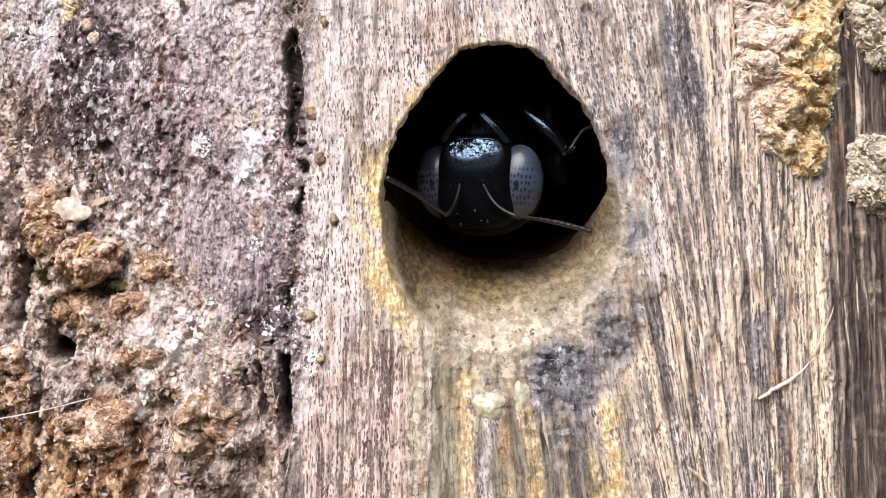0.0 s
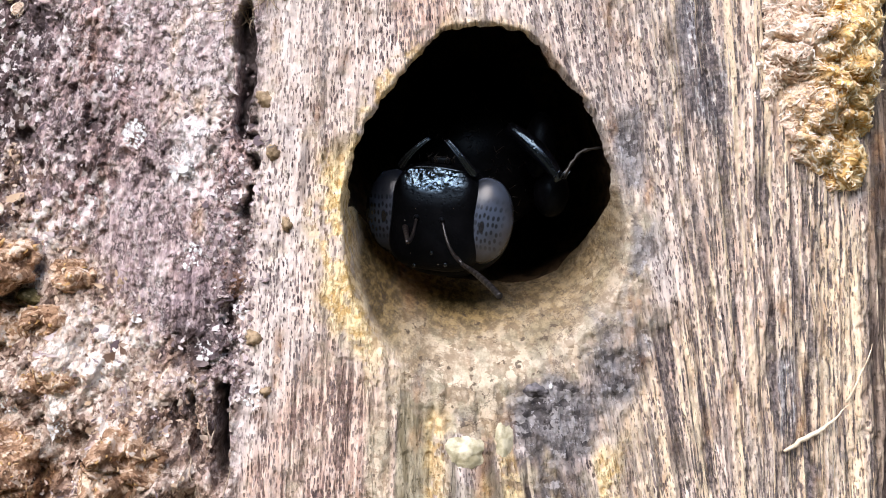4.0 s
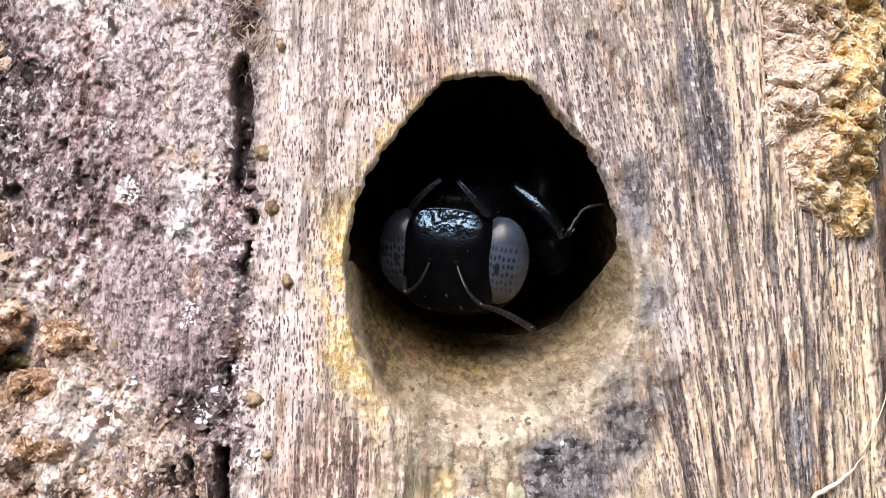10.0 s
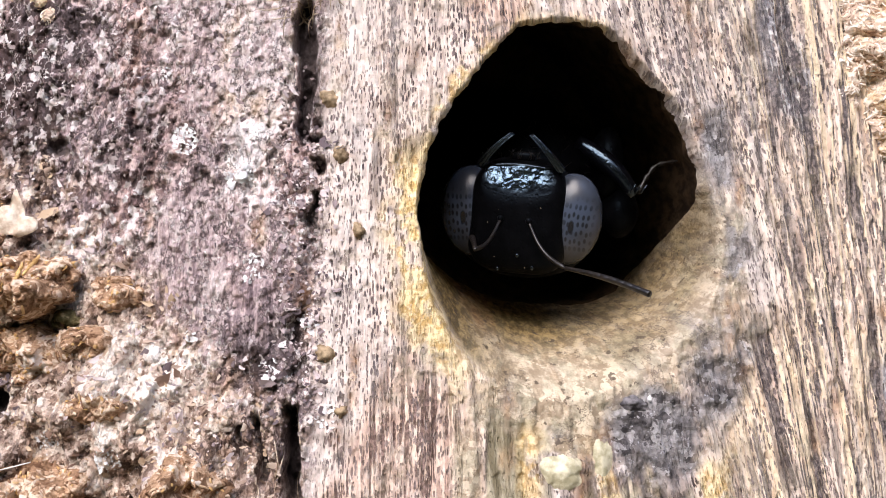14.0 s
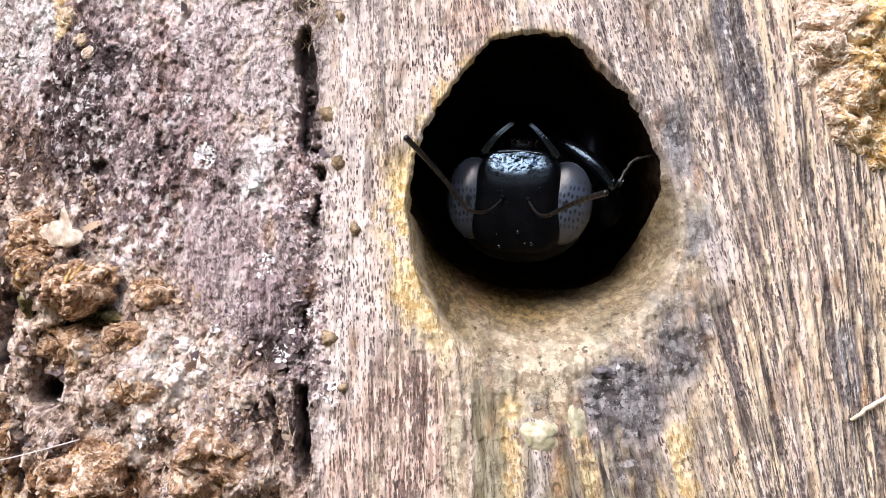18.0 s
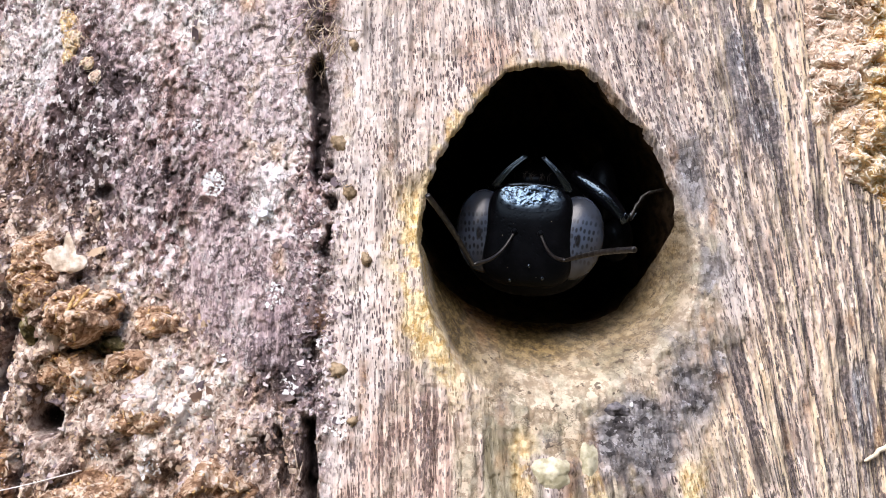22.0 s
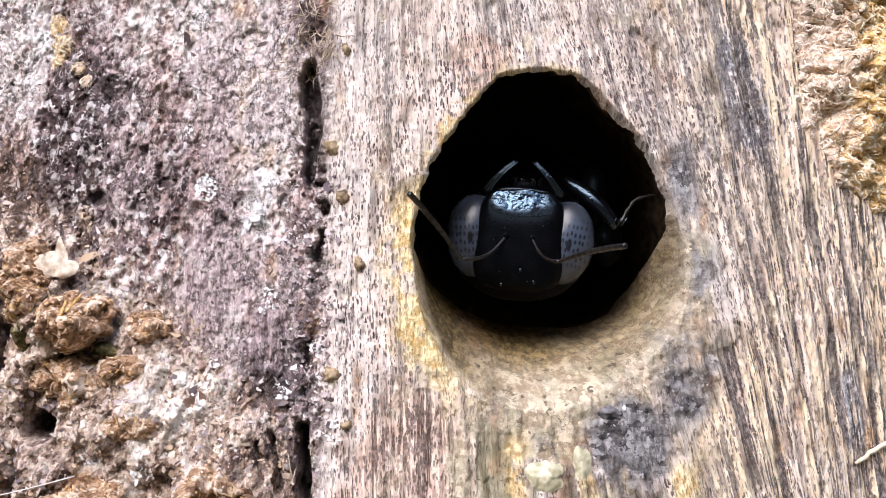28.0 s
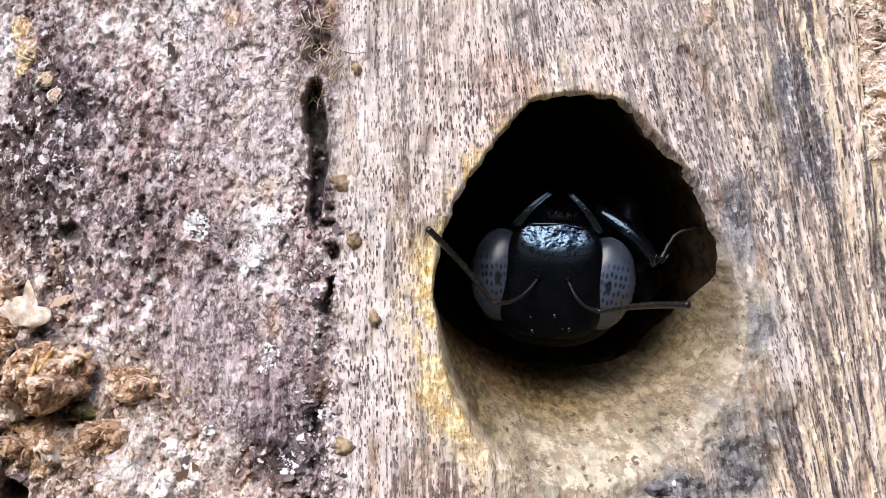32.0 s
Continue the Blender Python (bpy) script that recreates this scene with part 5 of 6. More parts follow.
v[:, 1] = np.where(v[:, 2] > 1.0, np.maximum(v[:, 1], -1.72 + 0.42 * (v[:, 2] - 1.0)), v[:, 1])
crown, cf = oval(3.75, 1.9, 3.0, 30, 44, 2.2)
crown = crown + np.array([0, 1.0, -0.35])
head = part_mesh("head", [(v, f), (crown, cf)], CHITIN, bee, "black punctured head")

for side, name in ((1, "eye"), (-1, "eye")):
    ev, ef = oval(1.58, 1.30, 2.32, 36, 48)
    ob = child(name, mesh_from("eye", ev, ef, EYE), head, "pale grey compound eye with dark spots")
    ob.location = (side * 2.5 * MM, 0.0, 0.10 * MM)
    ob.rotation_euler = (0, radians(side * 5), radians(side * -8))

# clypeus plate with its bright rim, labrum and tufts
def head_front(x, z):
    """How far the face stands forward of the head's middle."""
    w = 2.56 * (1 - 0.05 * np.clip(z / 3.2, -1, 1))
    front = 1.75 * np.clip(1 - np.abs(x / w) ** 3.4 - np.abs(z / 2.95) ** 3.4, 0.0, 1) ** (1 / 3.4)
    return np.minimum(front, 1.72 - 0.42 * np.maximum(0, z - 1.0))


s_, t_ = np.meshgrid(np.linspace(-1, 1, 61), np.linspace(0, 1, 45))
cz = 1.30 + 1.47 * t_ + 0.06 * np.cos(3 * s_) * t_ + 0.22 * s_ * s_ * (1 - t_)
cx = s_ * (1.50 + 0.46 * np.sqrt(t_))
fade = ramp(0.0, 0.9, t_) * ramp(1.0, 0.86, np.abs(s_))
wrinkle = (fbm(cx * 1.3 + 4, cz * 1.9, 501, 3) - 0.5) * 0.26 + (fbm(cx * 5.0, cz * 6.0, 502, 2) - 0.5) * 0.05
keel = 0.05 * ramp(0.16, 0.04, np.abs(np.abs(s_) - 0.62 + 0.25 * (1 - t_)))
cy = -head_front(cx, cz) - 0.09 * ramp(0.0, 0.5, t_) - 0.03 + 0.20 * s_ * s_ * t_ - (wrinkle - keel) * np.sqrt(fade)
skin = np.stack([cx, cy, cz], -1).reshape(-1, 3)
under = skin + np.array([0, 0.35, 0.0])
nq = quads_of(45, 61).tolist()
clypeus = part_mesh("clypeus", [(skin, [q for q in nq]), (under, [q[::-1] for q in nq])], CLYPEUS, head, "glossy wrinkled black clypeus")
# highlight drawn as a mask: strong left of centre, weak on the right
sheen = (ramp(0.05, 0.55, t_ + 0.25 * (fbm(cx * 1.2, cz * 1.2, 503, 3) - 0.5)) * ramp(1.0, 0.75, np.abs(s_)) * (1 - 0.6 * ramp(0.1, 0.7, s_))).ravel()
clypeus.data.attributes.new("sheen", "FLOAT", "POINT").data.foreach_set("value", np.r_[sheen, 0 * sheen].astype(np.float32))
xs = np.linspace(-1.55, 1.55, 25)
part_mesh("clypeus_rim", [tube([(x, -float(head_front(x, 2.72)) - 0.10, 2.74 + 0.06 * np.cos(x * 1.6)) for x in xs], np.full(25, 0.06), 8)], GLOSS, head, "shiny raised rim of the clypeus")
lv, lf = oval(0.6, 0.2, 0.28, 16, 24, 2.5)
part_mesh("labrum", [moved((lv, lf), 0, -0.30, 3.05)], CHITIN, head)
r = np.random.default_rng(12)
tuft = []
for k in range(14):
    x = r.uniform(-1.0, 1.0)
    tuft.append(tube([(x, -0.9, 3.05), (x + r.uniform(-0.1, 0.1), -0.95 + r.uniform(-0.1, 0.1), 3.3), (x + r.uniform(-0.3, 0.3), -0.9, 3.4 + r.uniform(0, 0.2))], [0.02, 0.014, 0.005], 4))
part_mesh("bristles", tuft, HORN, head, "short dark bristles")
for side in (-1, 1):
    a = np.linspace(0, 1, 16)
    px = side * (2.02 - 1.00 * a - 0.56 * a * a)
    pts = np.stack([px, -0.85 - 0.30 * a - 0.25 * np.sin(np.pi * a), 2.60 + 1.72 * a], -1)
    mv, mf = tube(pts, 0.17 * (1 - a) ** 0.6 + 0.06, 12)
    ridge = joined([tube(pts + np.array([-side * k, -0.16, -0.4 * k]) * (1 - 0.45 * a)[:, None], 0.075 * (1 - 0.4 * a), 6) for k in (-0.13, 0.15)])
    part_mesh("mandible", [(mv, mf), ridge], GLOSS, head, "curved glossy black mandible")
# antennal sockets, keel and ocelli
for side, sx, sz in ((1, 0.68, 0.18), (-1, -0.72, 0.18)):
    sv, sf = oval(0.17, 0.16, 0.17, 10, 14)
    part_mesh("antenna_socket", [moved((sv, sf), sx, -1.72, sz)], CHITIN, head)
for ox, oz in ((-0.8, -2.45), (0.95, -2.2), (0.2, -1.6)):
    sv, sf = oval(0.10, 0.10, 0.12, 10, 14)
    part_mesh("ocellus", [moved((sv, sf), ox, -float(head_front(ox, oz)), oz)], GLOSS, head, "small glassy ocellus")
specks = []
for k in range(6):
    sv, sf = oval(0.014, 0.018, 0.022, 5, 6)
    specks.append(moved((sv, sf), r.uniform(-1.6, 1.6), -1.72, r.uniform(-2.4, 1.0)))
part_mesh("pollen_grains", specks, SPLINTER, head, "pale dust grains on the face")


def scape():
    a = np.linspace(0, 1, 14)
    return mesh_from("scape", *tube(np.stack([0 * a, -0.42 * np.sin(np.pi * a), -3.2 * a], -1), 0.065 + 0.05 * a * (a < 0.97), 10), HORN)


def flagellum():
    zs, rad = [0.0], [0.08]
    for k in range(11):
        L = 5.4 / 11
        r0 = 0.10 + 0.010 * min(k, 5)
        zs += [k * L + 0.05, k * L + L - 0.05, k * L + L]
        rad += [r0, r0 * 1.03, r0 * 0.9]
    zs = np.array(zs)
    return mesh_from("flagellum", *tube(np.stack([0 * zs, 0.12 * np.sin(zs / 5.4 * np.pi), -zs], -1), rad, 10), HORN)


scape_right = child("scape", scape(), head)
flagellum_right = child("flagellum", flagellum(), head, "slender dark brown ringed antenna tip")
scape_left = child("scape", scape(), head)
flagellum_left = child("flagellum", flagellum(), head, "slender dark brown ringed antenna tip")

# body behind the head
tv, tf = oval(4.6, 5.0, 4.3, 30, 44)
tv = tv * (1 + 0.06 * (fbm(tv[:, 0] * 1.2, tv[:, 2] * 1.2 + tv[:, 1], 401, 3) - 0.5))[:, None]
part_mesh("thorax", [moved((tv, tf), 5.0, 11.6, 3.0)], CHITIN, bee, "dark hairy thorax")
av, af = oval(4.8, 7.0, 4.4, 24, 36)
part_mesh("abdomen", [moved((av, af), 5.2, 21.5, 5.0)], CHITIN, bee)
# folded foreleg beside the head
knee, hip, ankle = np.array([9.5, 4.4, 2.4]), np.array([6.7, 5.6, 5.1]), np.array([10.3, 4.9, 4.0])
a = np.linspace(0, 1, 12)[:, None]
pts = hip + (knee - hip) * a + np.array([0.15, -0.2, 0.15]) * np.sin(np.pi * a)
part_mesh("tibia", [tube(pts, (0.20 + 0.30 * np.sin(np.pi * (0.15 + 0.75 * a[:, 0]))), 12)], LEG, bee, "shiny black leg")
spurs = [tube([knee + np.array([-0.3 + 0.25 * k, -0.3, 0.1]), knee + np.array([-0.1 + 0.3 * k, -0.5, 0.55])], [0.07, 0.015], 6) for k in range(3)]
part_mesh("leg_spurs", spurs, GLOSS, bee)
foot = knee + np.array([(0.15, 0, 0.1), (0.3, 0.05, 0.4), (0.45, 0.1, 0.7), (0.6, 0.15, 0.95), (0.75, 0.2, 1.15), (0.9, 0.2, 1.38), (1.05, 0.2, 1.55), (1.3, 0.15, 1.66), (1.6, 0.1, 1.75), (1.9, 0.05, 1.8), (2.15, 0.0, 1.85)])
part_mesh("tarsus", [tube(foot, [0.10, 0.17, 0.08, 0.16, 0.07, 0.15, 0.07, 0.13, 0.06, 0.10, 0.03], 10)], HORN, bee, "jointed black foot on the rim")
fv, ff = oval(0.9, 1.3, 1.9, 20, 28)
part_mesh("femur", [moved((fv, ff), 8.6, 7.2, 4.2)], CHITIN, bee)
sv, sf = oval(1.0, 1.4, 1.4, 20, 28)
part_mesh("coxa", [moved((sv, sf), 9.4, 7.4, 1.6)], CHITIN, bee)
hairs = []
for k in range(150):
    a, b = r.uniform(0, 2 * np.pi), r.uniform(0.2, 1.3)
    base = np.array([5.0 + 4.5 * np.sin(b) * np.cos(a), 11.6 - 4.9 * np.cos(b), 3.0 + 4.2 * np.sin(b) * np.sin(a)])
    tip = base + np.array([r.uniform(-0.5, 0.5), -r.uniform(0.5, 1.1), r.uniform(-0.5, 0.5)])
    hairs.append(tube([base, (base + tip) / 2, tip], [0.03, 0.024, 0.006], 4))
part_mesh("thorax_hair", hairs, HORN, bee, "black bristly hair")


def motions():
    bee_rows = [(t, pose(x, y, z)) for t, x, y, z in [
        (0, -0.000104, 0.000000, 0.001624),
        (1, -0.000092, -0.000000, 0.001698),
        (2, -0.000112, -0.000000, 0.001695),
        (3, -0.000154, -0.000000, 0.001704),
        (3.5, -0.000207, -0.000000, 0.000977),
        (5.5, -0.000114, -0.000000, 0.000096),
        (7, -0.000103, -0.000000, 0.000083),
        (9, -0.000121, -0.000000, 0.000073),
        (11, -0.000137, -0.000000, 0.000106),
        (13, -0.000096, -0.000000, 0.000089),
        (14.5, -0.000069, -0.000000, 0.000054),
        (16.5, 0.000082, -0.000000, -0.000053),
        (19, 0.000069, -0.000000, -0.000062),
        (22, 0.000083, -0.000000, -0.000014),
        (25.5, 0.000065, -0.000000, -0.000076),
        (27.5, 0.000032, -0.000000, -0.000063),
        (30, 0.000058, -0.000000, -0.000082),
        (32, 0.000045, -0.000000, -0.000007),
    ]]
    head_rows = [(t, pose(x, y, z, rx, ry, rz)) for t, x, y, z, rx, ry, rz in [
        (0, 0.004097, 0.004307, 0.000454, -0.8, -1.8, -16.9),
        (0.5, 0.004085, 0.004319, 0.000470, -0.1, -2.1, -15.7),
        (1, 0.004107, 0.004320, 0.000510, 1.3, -2.2, -17.6),
        (1.5, 0.004104, 0.004307, 0.000450, 0.1, -2.7, -16.5),
        (2, 0.003981, 0.004331, 0.000871, 2.4, -1.0, -14.1),
        (2.5, 0.003993, 0.004298, 0.000723, 3.2, -0.0, -14.0),
        (3, 0.003997, 0.004294, 0.000777, -1.6, 2.6, -14.5),
        (3.5, 0.003113, 0.004281, -0.000044, 6.2, 2.9, -15.7),
        (5.5, 0.003618, 0.004317, 0.001043, 0.8, 1.7, -18.8),
        (6, 0.003912, 0.004298, 0.001286, 7.2, 1.6, -23.8),
        (6.5, 0.003903, 0.004329, 0.001350, 11.2, 2.8, -23.3),
        (7, 0.003578, 0.004309, 0.001289, 11.1, 4.0, -19.8),
        (7.5, 0.003563, 0.004320, 0.001252, 10.1, 4.3, -17.2),
        (8, 0.003520, 0.004338, 0.001249, 10.2, 4.4, -15.1),
        (8.5, 0.003610, 0.004313, 0.001214, 10.1, 4.1, -15.3),
        (9, 0.003616, 0.004296, 0.001209, 10.8, 4.1, -15.3),
        (9.5, 0.003678, 0.004263, 0.001162, 9.5, 3.5, -17.1),
        (10, 0.003674, 0.004246, 0.001148, 10.6, 2.9, -17.8),
        (10.5, 0.003404, 0.004260, 0.001148, 10.9, 3.7, -14.6),
        (11, 0.003437, 0.004272, 0.001119, 12.2, 3.2, -15.1),
        (11.5, 0.003446, 0.004279, 0.001089, 11.4, 3.4, -15.0),
        (12, 0.003518, 0.004241, 0.001092, 12.0, 2.9, -17.4),
        (12.5, 0.003530, 0.004229, 0.001049, 10.2, 3.5, -17.0),
        (13, 0.003608, 0.004203, 0.001075, 12.1, 3.1, -17.1),
        (13.5, 0.003705, 0.004200, 0.001091, 12.5, 3.4, -17.7),
        (14, 0.003651, 0.004171, 0.001088, 12.5, 3.6, -16.7),
        (14.5, 0.003621, 0.004173, 0.001158, 14.0, 4.4, -16.5),
        (16.5, 0.004044, 0.004234, 0.001716, -3.7, 4.8, -9.5),
        (17, 0.004108, 0.004227, 0.001721, -2.7, 4.6, -9.8),
        (17.5, 0.004124, 0.004212, 0.001690, -1.0, 4.4, -10.0),
        (18, 0.004127, 0.004211, 0.001654, 1.5, 4.2, -9.2),
        (18.5, 0.004097, 0.004215, 0.001651, 0.9, 4.1, -9.7),
        (19, 0.004100, 0.004226, 0.001649, 0.7, 4.3, -9.1),
        (19.5, 0.004110, 0.004231, 0.001591, 0.1, 3.6, -8.8),
        (20, 0.004126, 0.004202, 0.001560, 1.8, 3.6, -8.5),
        (20.5, 0.004066, 0.004189, 0.001574, 1.7, 3.9, -7.6),
        (21, 0.004089, 0.004216, 0.001575, 2.0, 4.0, -8.1),
        (21.5, 0.004076, 0.004245, 0.001579, 2.1, 4.6, -8.0),
        (22, 0.004097, 0.004219, 0.001555, 1.0, 4.3, -7.9),
        (22.5, 0.004110, 0.004204, 0.001564, 1.7, 4.3, -7.8),
        (23, 0.004089, 0.004173, 0.001554, 0.3, 4.2, -8.1),
        (23.5, 0.004119, 0.004151, 0.001558, -0.2, 4.2, -8.7),
        (24, 0.004084, 0.004154, 0.001604, -0.1, 4.3, -9.1),
        (24.5, 0.004122, 0.004137, 0.001573, -1.7, 3.7, -8.9),
        (25, 0.004109, 0.004126, 0.001569, -1.6, 4.1, -9.0),
        (25.5, 0.004141, 0.004170, 0.001591, -1.3, 3.9, -8.2),
        (27.5, 0.004114, 0.004204, 0.001561, -1.7, 4.7, -6.6),
        (28, 0.004071, 0.004212, 0.001580, -0.5, 4.4, -6.9),
        (28.5, 0.004106, 0.004213, 0.001609, 1.7, 4.7, -6.6),
        (29, 0.004116, 0.004189, 0.001576, 1.7, 4.5, -6.6),
        (29.5, 0.004090, 0.004207, 0.001620, 2.2, 4.3, -6.2),
        (30, 0.004088, 0.004189, 0.001652, 3.1, 4.8, -6.3),
        (30.5, 0.004102, 0.004199, 0.001646, 1.6, 4.5, -6.8),
        (31, 0.004156, 0.004211, 0.001654, -0.1, 5.1, -5.8),
        (31.5, 0.004182, 0.004213, 0.001627, -1.7, 4.9, -6.2),
        (32, 0.004213, 0.004213, 0.001560, -1.3, 4.4, -7.2),
    ]]
    right_scape = [(t, look(a, b)) for t, a, b in [
        (0, (0.00068, -0.00172, 0.00016), (0.00306, -0.00241, -0.00186)),
        (1, (0.00068, -0.00172, 0.00016), (0.00306, -0.00256, -0.00181)),
        (2, (0.00068, -0.00172, 0.00016), (0.00283, -0.00390, -0.00077)),
        (3, (0.00068, -0.00172, 0.00016), (0.00276, -0.00369, -0.00127)),
        (3.5, (0.00068, -0.00172, 0.00016), (0.00244, -0.00386, -0.00144)),
        (5.5, (0.00068, -0.00172, 0.00016), (0.00255, -0.00358, -0.00166)),
        (6, (0.00068, -0.00172, 0.00016), (0.00281, -0.00342, -0.00151)),
        (7, (0.00068, -0.00172, 0.00016), (0.00258, -0.00388, -0.00125)),
        (9, (0.00068, -0.00172, 0.00016), (0.00266, -0.00380, -0.00125)),
        (12, (0.00068, -0.00172, 0.00016), (0.00266, -0.00379, -0.00127)),
        (13, (0.00068, -0.00172, 0.00016), (0.00271, -0.00361, -0.00144)),
        (14, (0.00068, -0.00172, 0.00016), (0.00280, -0.00339, -0.00156)),
        (14.5, (0.00068, -0.00172, 0.00016), (0.00289, -0.00357, -0.00122)),
        (16.5, (0.00068, -0.00172, 0.00016), (0.00223, -0.00438, -0.00071)),
        (17.5, (0.00068, -0.00172, 0.00016), (0.00240, -0.00432, -0.00055)),
        (18, (0.00068, -0.00172, 0.00016), (0.00220, -0.00446, -0.00048)),
        (18.5, (0.00068, -0.00172, 0.00016), (0.00232, -0.00431, -0.00075)),
        (19, (0.00068, -0.00172, 0.00016), (0.00229, -0.00424, -0.00098)),
        (19.5, (0.00068, -0.00172, 0.00016), (0.00215, -0.00427, -0.00110)),
        (21, (0.00068, -0.00172, 0.00016), (0.00223, -0.00422, -0.00111)),
        (23, (0.00068, -0.00172, 0.00016), (0.00214, -0.00427, -0.00110)),
        (24, (0.00068, -0.00172, 0.00016), (0.00226, -0.00419, -0.00112)),
        (25, (0.00068, -0.00172, 0.00016), (0.00219, -0.00413, -0.00131)),
        (27.5, (0.00068, -0.00172, 0.00016), (0.00222, -0.00430, -0.00094)),
        (28, (0.00068, -0.00172, 0.00016), (0.00224, -0.00425, -0.00102)),
        (29, (0.00068, -0.00172, 0.00016), (0.00223, -0.00429, -0.00096)),
        (30, (0.00068, -0.00172, 0.00016), (0.00221, -0.00439, -0.00074)),
        (31, (0.00068, -0.00172, 0.00016), (0.00214, -0.00431, -0.00104)),
        (32, (0.00068, -0.00172, 0.00016), (0.00219, -0.00427, -0.00104)),
    ]]
    right_tip = [(t, look(a, b)) for t, a, b in [
        (0, (0.00306, -0.00241, -0.00186), (0.00785, -0.00483, -0.00245)),
        (1, (0.00306, -0.00256, -0.00181), (0.00809, -0.00433, -0.00267)),
        (2, (0.00283, -0.00390, -0.00077), (0.00649, -0.00763, 0.00059)),
        (3, (0.00276, -0.00369, -0.00127), (0.00666, -0.00741, -0.00108)),
        (3.5, (0.00244, -0.00386, -0.00144), (0.00549, -0.00831, -0.00169)),
        (5.5, (0.00255, -0.00358, -0.00166), (0.00604, -0.00766, -0.00214)),
        (6, (0.00281, -0.00342, -0.00151), (0.00701, -0.00682, -0.00136)),
        (7, (0.00258, -0.00388, -0.00125), (0.00596, -0.00807, -0.00087)),
        (9, (0.00266, -0.00380, -0.00125), (0.00598, -0.00803, -0.00070)),
        (12, (0.00266, -0.00379, -0.00127), (0.00641, -0.00767, -0.00115)),
        (13, (0.00271, -0.00361, -0.00144), (0.00674, -0.00720, -0.00139)),
        (14, (0.00280, -0.00339, -0.00156), (0.00691, -0.00689, -0.00143)),
        (14.5, (0.00289, -0.00357, -0.00122), (0.00709, -0.00695, -0.00083)),
        (16.5, (0.00223, -0.00438, -0.00071), (0.00513, -0.00879, 0.00042)),
        (17.5, (0.00240, -0.00432, -0.00055), (0.00515, -0.00887, 0.00041)),
        (18, (0.00220, -0.00446, -0.00048), (0.00500, -0.00892, 0.00071)),
        (18.5, (0.00232, -0.00431, -0.00075), (0.00517, -0.00878, 0.00029)),
        (19, (0.00229, -0.00424, -0.00098), (0.00526, -0.00868, -0.00020)),
        (19.5, (0.00215, -0.00427, -0.00110), (0.00508, -0.00874, -0.00036)),
        (21, (0.00223, -0.00422, -0.00111), (0.00543, -0.00845, -0.00011)),
        (23, (0.00214, -0.00427, -0.00110), (0.00538, -0.00855, -0.00045)),
        (24, (0.00226, -0.00419, -0.00112), (0.00547, -0.00847, -0.00041)),
        (25, (0.00219, -0.00413, -0.00131), (0.00548, -0.00832, -0.00045)),
        (27.5, (0.00222, -0.00430, -0.00094), (0.00514, -0.00880, -0.00026)),
        (28, (0.00224, -0.00425, -0.00102), (0.00524, -0.00865, -0.00012)),
        (29, (0.00223, -0.00429, -0.00096), (0.00531, -0.00863, -0.00004)),
        (30, (0.00221, -0.00439, -0.00074), (0.00508, -0.00882, 0.00038)),
        (31, (0.00214, -0.00431, -0.00104), (0.00544, -0.00848, -0.00014)),
        (32, (0.00219, -0.00427, -0.00104), (0.00541, -0.00852, -0.00019)),
    ]]
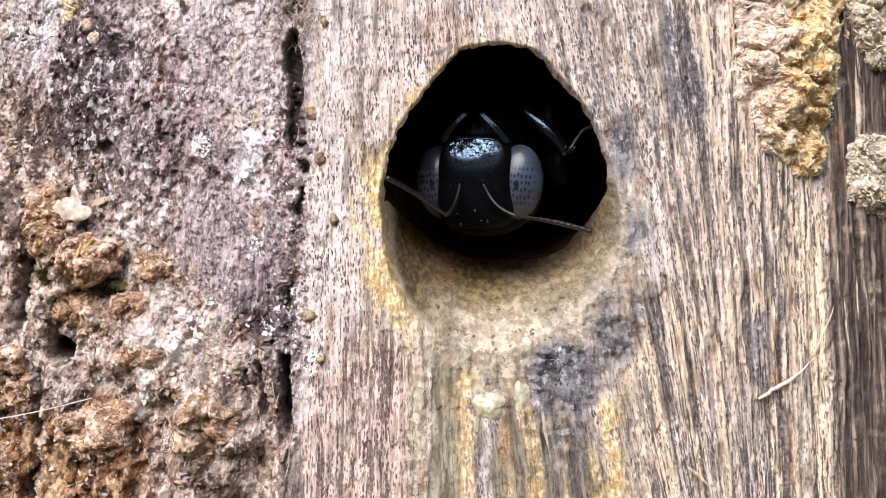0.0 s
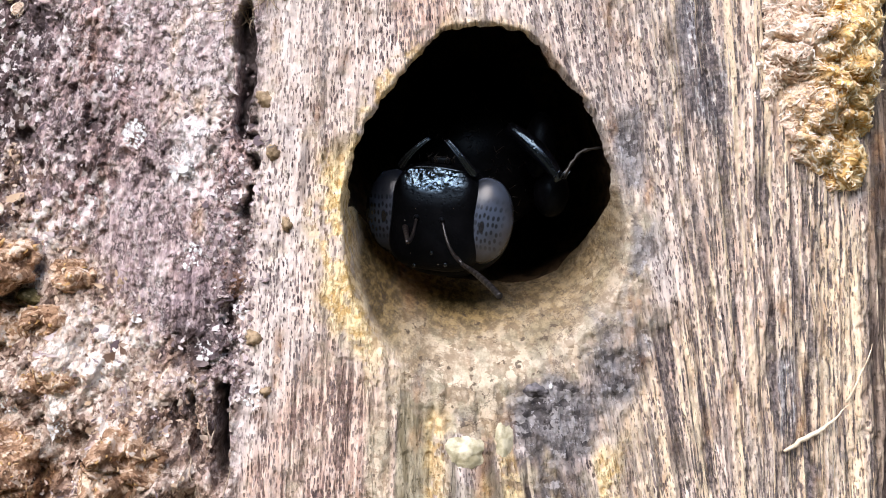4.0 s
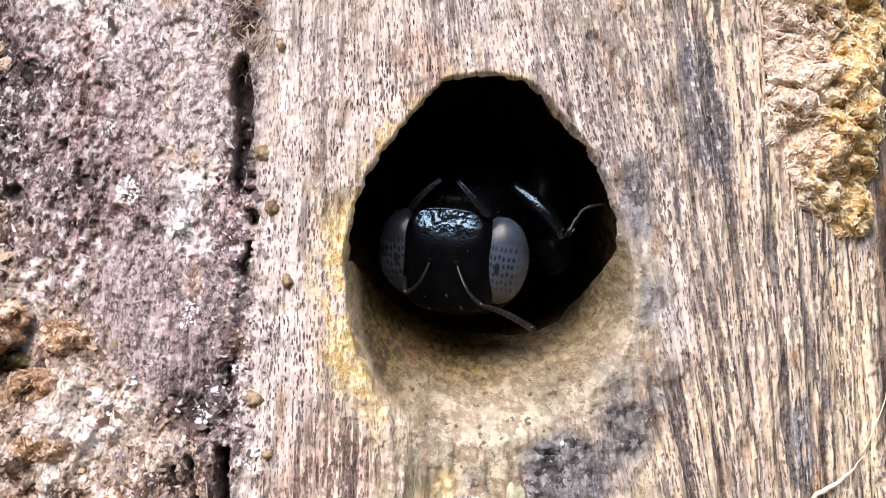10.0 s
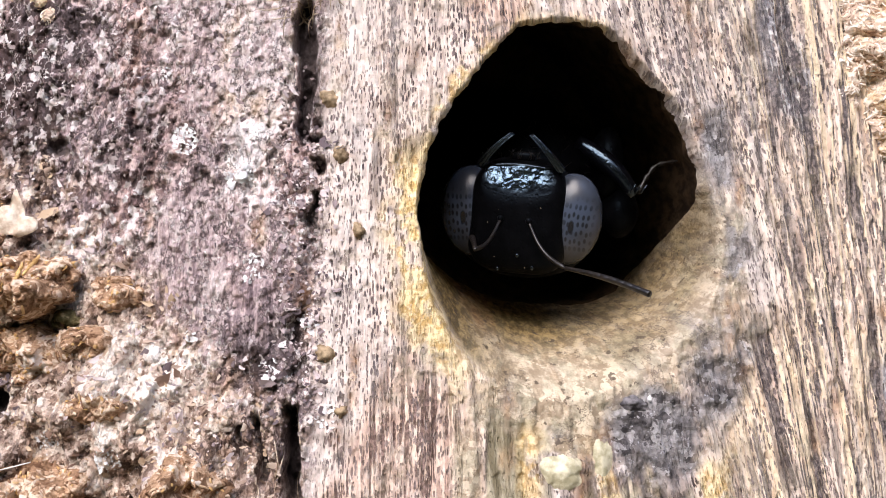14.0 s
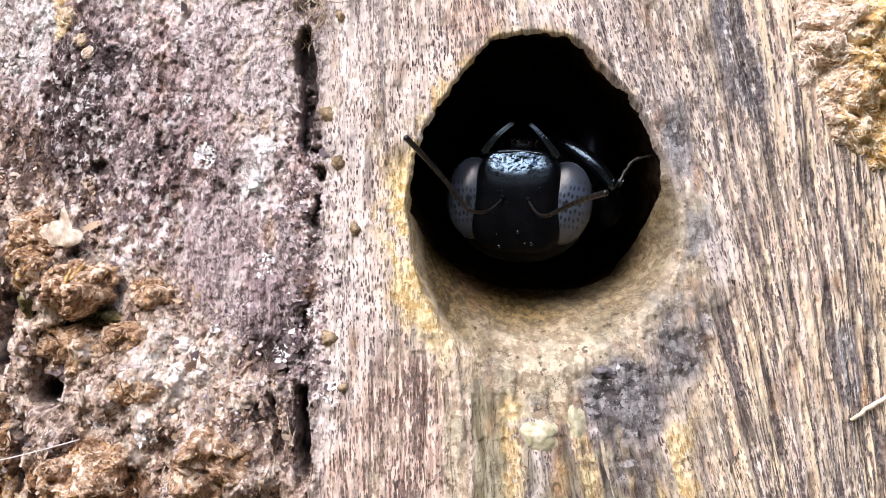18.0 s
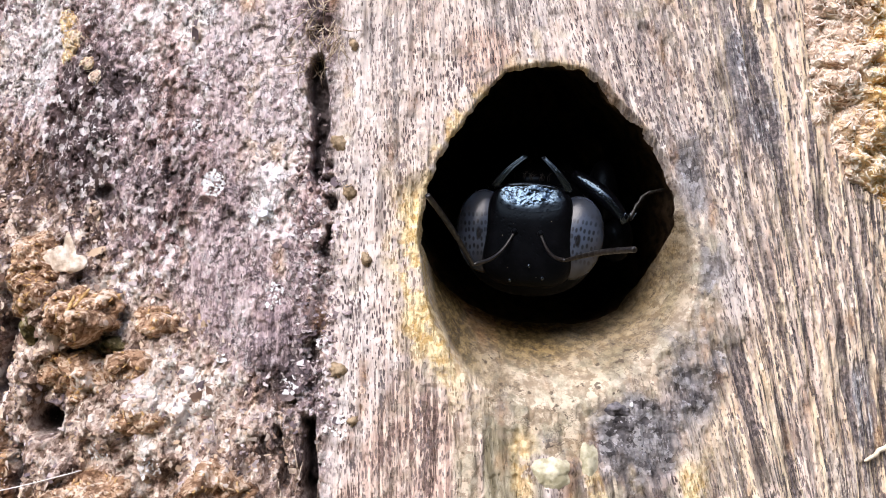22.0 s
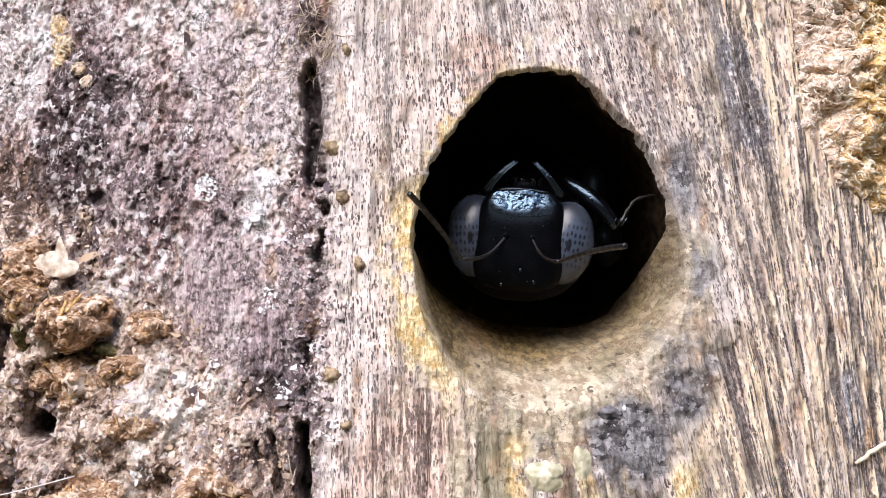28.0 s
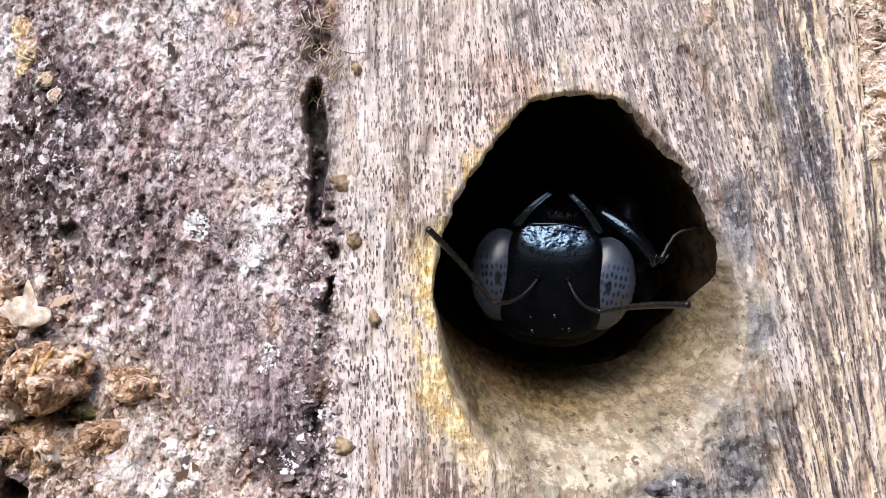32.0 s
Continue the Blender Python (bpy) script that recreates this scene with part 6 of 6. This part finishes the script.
    left_scape = [(t, look(a, b)) for t, a, b in [
        (0, (-0.00072, -0.00172, 0.00016), (-0.00083, -0.00430, -0.00173)),
        (1, (-0.00072, -0.00172, 0.00016), (-0.00164, -0.00375, -0.00213)),
        (2, (-0.00072, -0.00172, 0.00016), (-0.00194, -0.00353, -0.00218)),
        (3, (-0.00072, -0.00172, 0.00016), (-0.00165, -0.00295, -0.00264)),
        (3.5, (-0.00072, -0.00172, 0.00016), (0.00009, -0.00473, -0.00058)),
        (5.5, (-0.00072, -0.00172, 0.00016), (-0.00168, -0.00467, -0.00063)),
        (7, (-0.00072, -0.00172, 0.00016), (-0.00077, -0.00482, -0.00064)),
        (9, (-0.00072, -0.00172, 0.00016), (-0.00102, -0.00478, -0.00071)),
        (12, (-0.00072, -0.00172, 0.00016), (-0.00099, -0.00478, -0.00073)),
        (14.5, (-0.00072, -0.00172, 0.00016), (-0.00143, -0.00469, -0.00080)),
        (16.5, (-0.00072, -0.00172, 0.00016), (-0.00196, -0.00444, -0.00098)),
        (17.5, (-0.00072, -0.00172, 0.00016), (-0.00254, -0.00424, -0.00059)),
        (18, (-0.00072, -0.00172, 0.00016), (-0.00221, -0.00447, -0.00052)),
        (18.5, (-0.00072, -0.00172, 0.00016), (-0.00287, -0.00392, -0.00072)),
        (19, (-0.00072, -0.00172, 0.00016), (-0.00293, -0.00364, -0.00113)),
        (19.5, (-0.00072, -0.00172, 0.00016), (-0.00261, -0.00332, -0.00186)),
        (21, (-0.00072, -0.00172, 0.00016), (-0.00258, -0.00346, -0.00178)),
        (23, (-0.00072, -0.00172, 0.00016), (-0.00270, -0.00342, -0.00169)),
        (24, (-0.00072, -0.00172, 0.00016), (-0.00255, -0.00367, -0.00160)),
        (25, (-0.00072, -0.00172, 0.00016), (-0.00266, -0.00352, -0.00164)),
        (27.5, (-0.00072, -0.00172, 0.00016), (-0.00244, -0.00395, -0.00136)),
        (28, (-0.00072, -0.00172, 0.00016), (-0.00286, -0.00357, -0.00134)),
        (29, (-0.00072, -0.00172, 0.00016), (-0.00280, -0.00380, -0.00110)),
        (30, (-0.00072, -0.00172, 0.00016), (-0.00267, -0.00401, -0.00093)),
        (31, (-0.00072, -0.00172, 0.00016), (-0.00280, -0.00379, -0.00112)),
        (32, (-0.00072, -0.00172, 0.00016), (-0.00274, -0.00384, -0.00113)),
    ]]
    left_tip = [(t, look(a, b)) for t, a, b in [
        (0, (-0.00083, -0.00430, -0.00173), (-0.00291, -0.00869, 0.00062)),
        (1, (-0.00164, -0.00375, -0.00213), (-0.00333, -0.00798, 0.00077)),
        (2, (-0.00194, -0.00353, -0.00218), (-0.00340, -0.00742, 0.00127)),
        (3, (-0.00165, -0.00295, -0.00264), (-0.00366, -0.00752, -0.00060)),
        (3.25, (-0.00078, -0.00384, -0.00161), (-0.00572, -0.00348, 0.00055)),
        (3.5, (0.00009, -0.00473, -0.00058), (-0.00174, 0.00035, -0.00061)),
        (5.5, (-0.00168, -0.00467, -0.00063), (-0.00390, 0.00020, 0.00008)),
        (7, (-0.00077, -0.00482, -0.00064), (-0.00285, 0.00014, -0.00114)),
        (9, (-0.00102, -0.00478, -0.00071), (-0.00276, 0.00030, -0.00126)),
        (12, (-0.00099, -0.00478, -0.00073), (-0.00285, 0.00026, -0.00129)),
        (14.5, (-0.00143, -0.00469, -0.00080), (-0.00270, 0.00054, -0.00128)),
        (15.5, (-0.00170, -0.00456, -0.00089), (-0.00619, -0.00361, 0.00195)),
        (16.5, (-0.00196, -0.00444, -0.00098), (-0.00366, -0.00835, 0.00234)),
        (17.5, (-0.00254, -0.00424, -0.00059), (-0.00524, -0.00782, 0.00243)),
        (18, (-0.00221, -0.00447, -0.00052), (-0.00508, -0.00748, 0.00292)),
        (18.5, (-0.00287, -0.00392, -0.00072), (-0.00526, -0.00766, 0.00235)),
        (19, (-0.00293, -0.00364, -0.00113), (-0.00542, -0.00764, 0.00151)),
        (19.5, (-0.00261, -0.00332, -0.00186), (-0.00457, -0.00757, 0.00082)),
        (21, (-0.00258, -0.00346, -0.00178), (-0.00480, -0.00716, 0.00148)),
        (23, (-0.00270, -0.00342, -0.00169), (-0.00476, -0.00708, 0.00170)),
        (24, (-0.00255, -0.00367, -0.00160), (-0.00518, -0.00658, 0.00211)),
        (25, (-0.00266, -0.00352, -0.00164), (-0.00467, -0.00726, 0.00169)),
        (27.5, (-0.00244, -0.00395, -0.00136), (-0.00546, -0.00707, 0.00186)),
        (28, (-0.00286, -0.00357, -0.00134), (-0.00540, -0.00727, 0.00167)),
        (29, (-0.00280, -0.00380, -0.00110), (-0.00551, -0.00724, 0.00205)),
        (30, (-0.00267, -0.00401, -0.00093), (-0.00578, -0.00668, 0.00258)),
        (31, (-0.00280, -0.00379, -0.00112), (-0.00569, -0.00721, 0.00189)),
        (32, (-0.00274, -0.00384, -0.00113), (-0.00580, -0.00697, 0.00203)),
    ]]
    walk(bee, bee_rows)
    walk(head, head_rows)
    walk(scape_right, right_scape)
    walk(flagellum_right, right_tip)
    walk(scape_left, left_scape)
    walk(flagellum_left, left_tip)


motions()
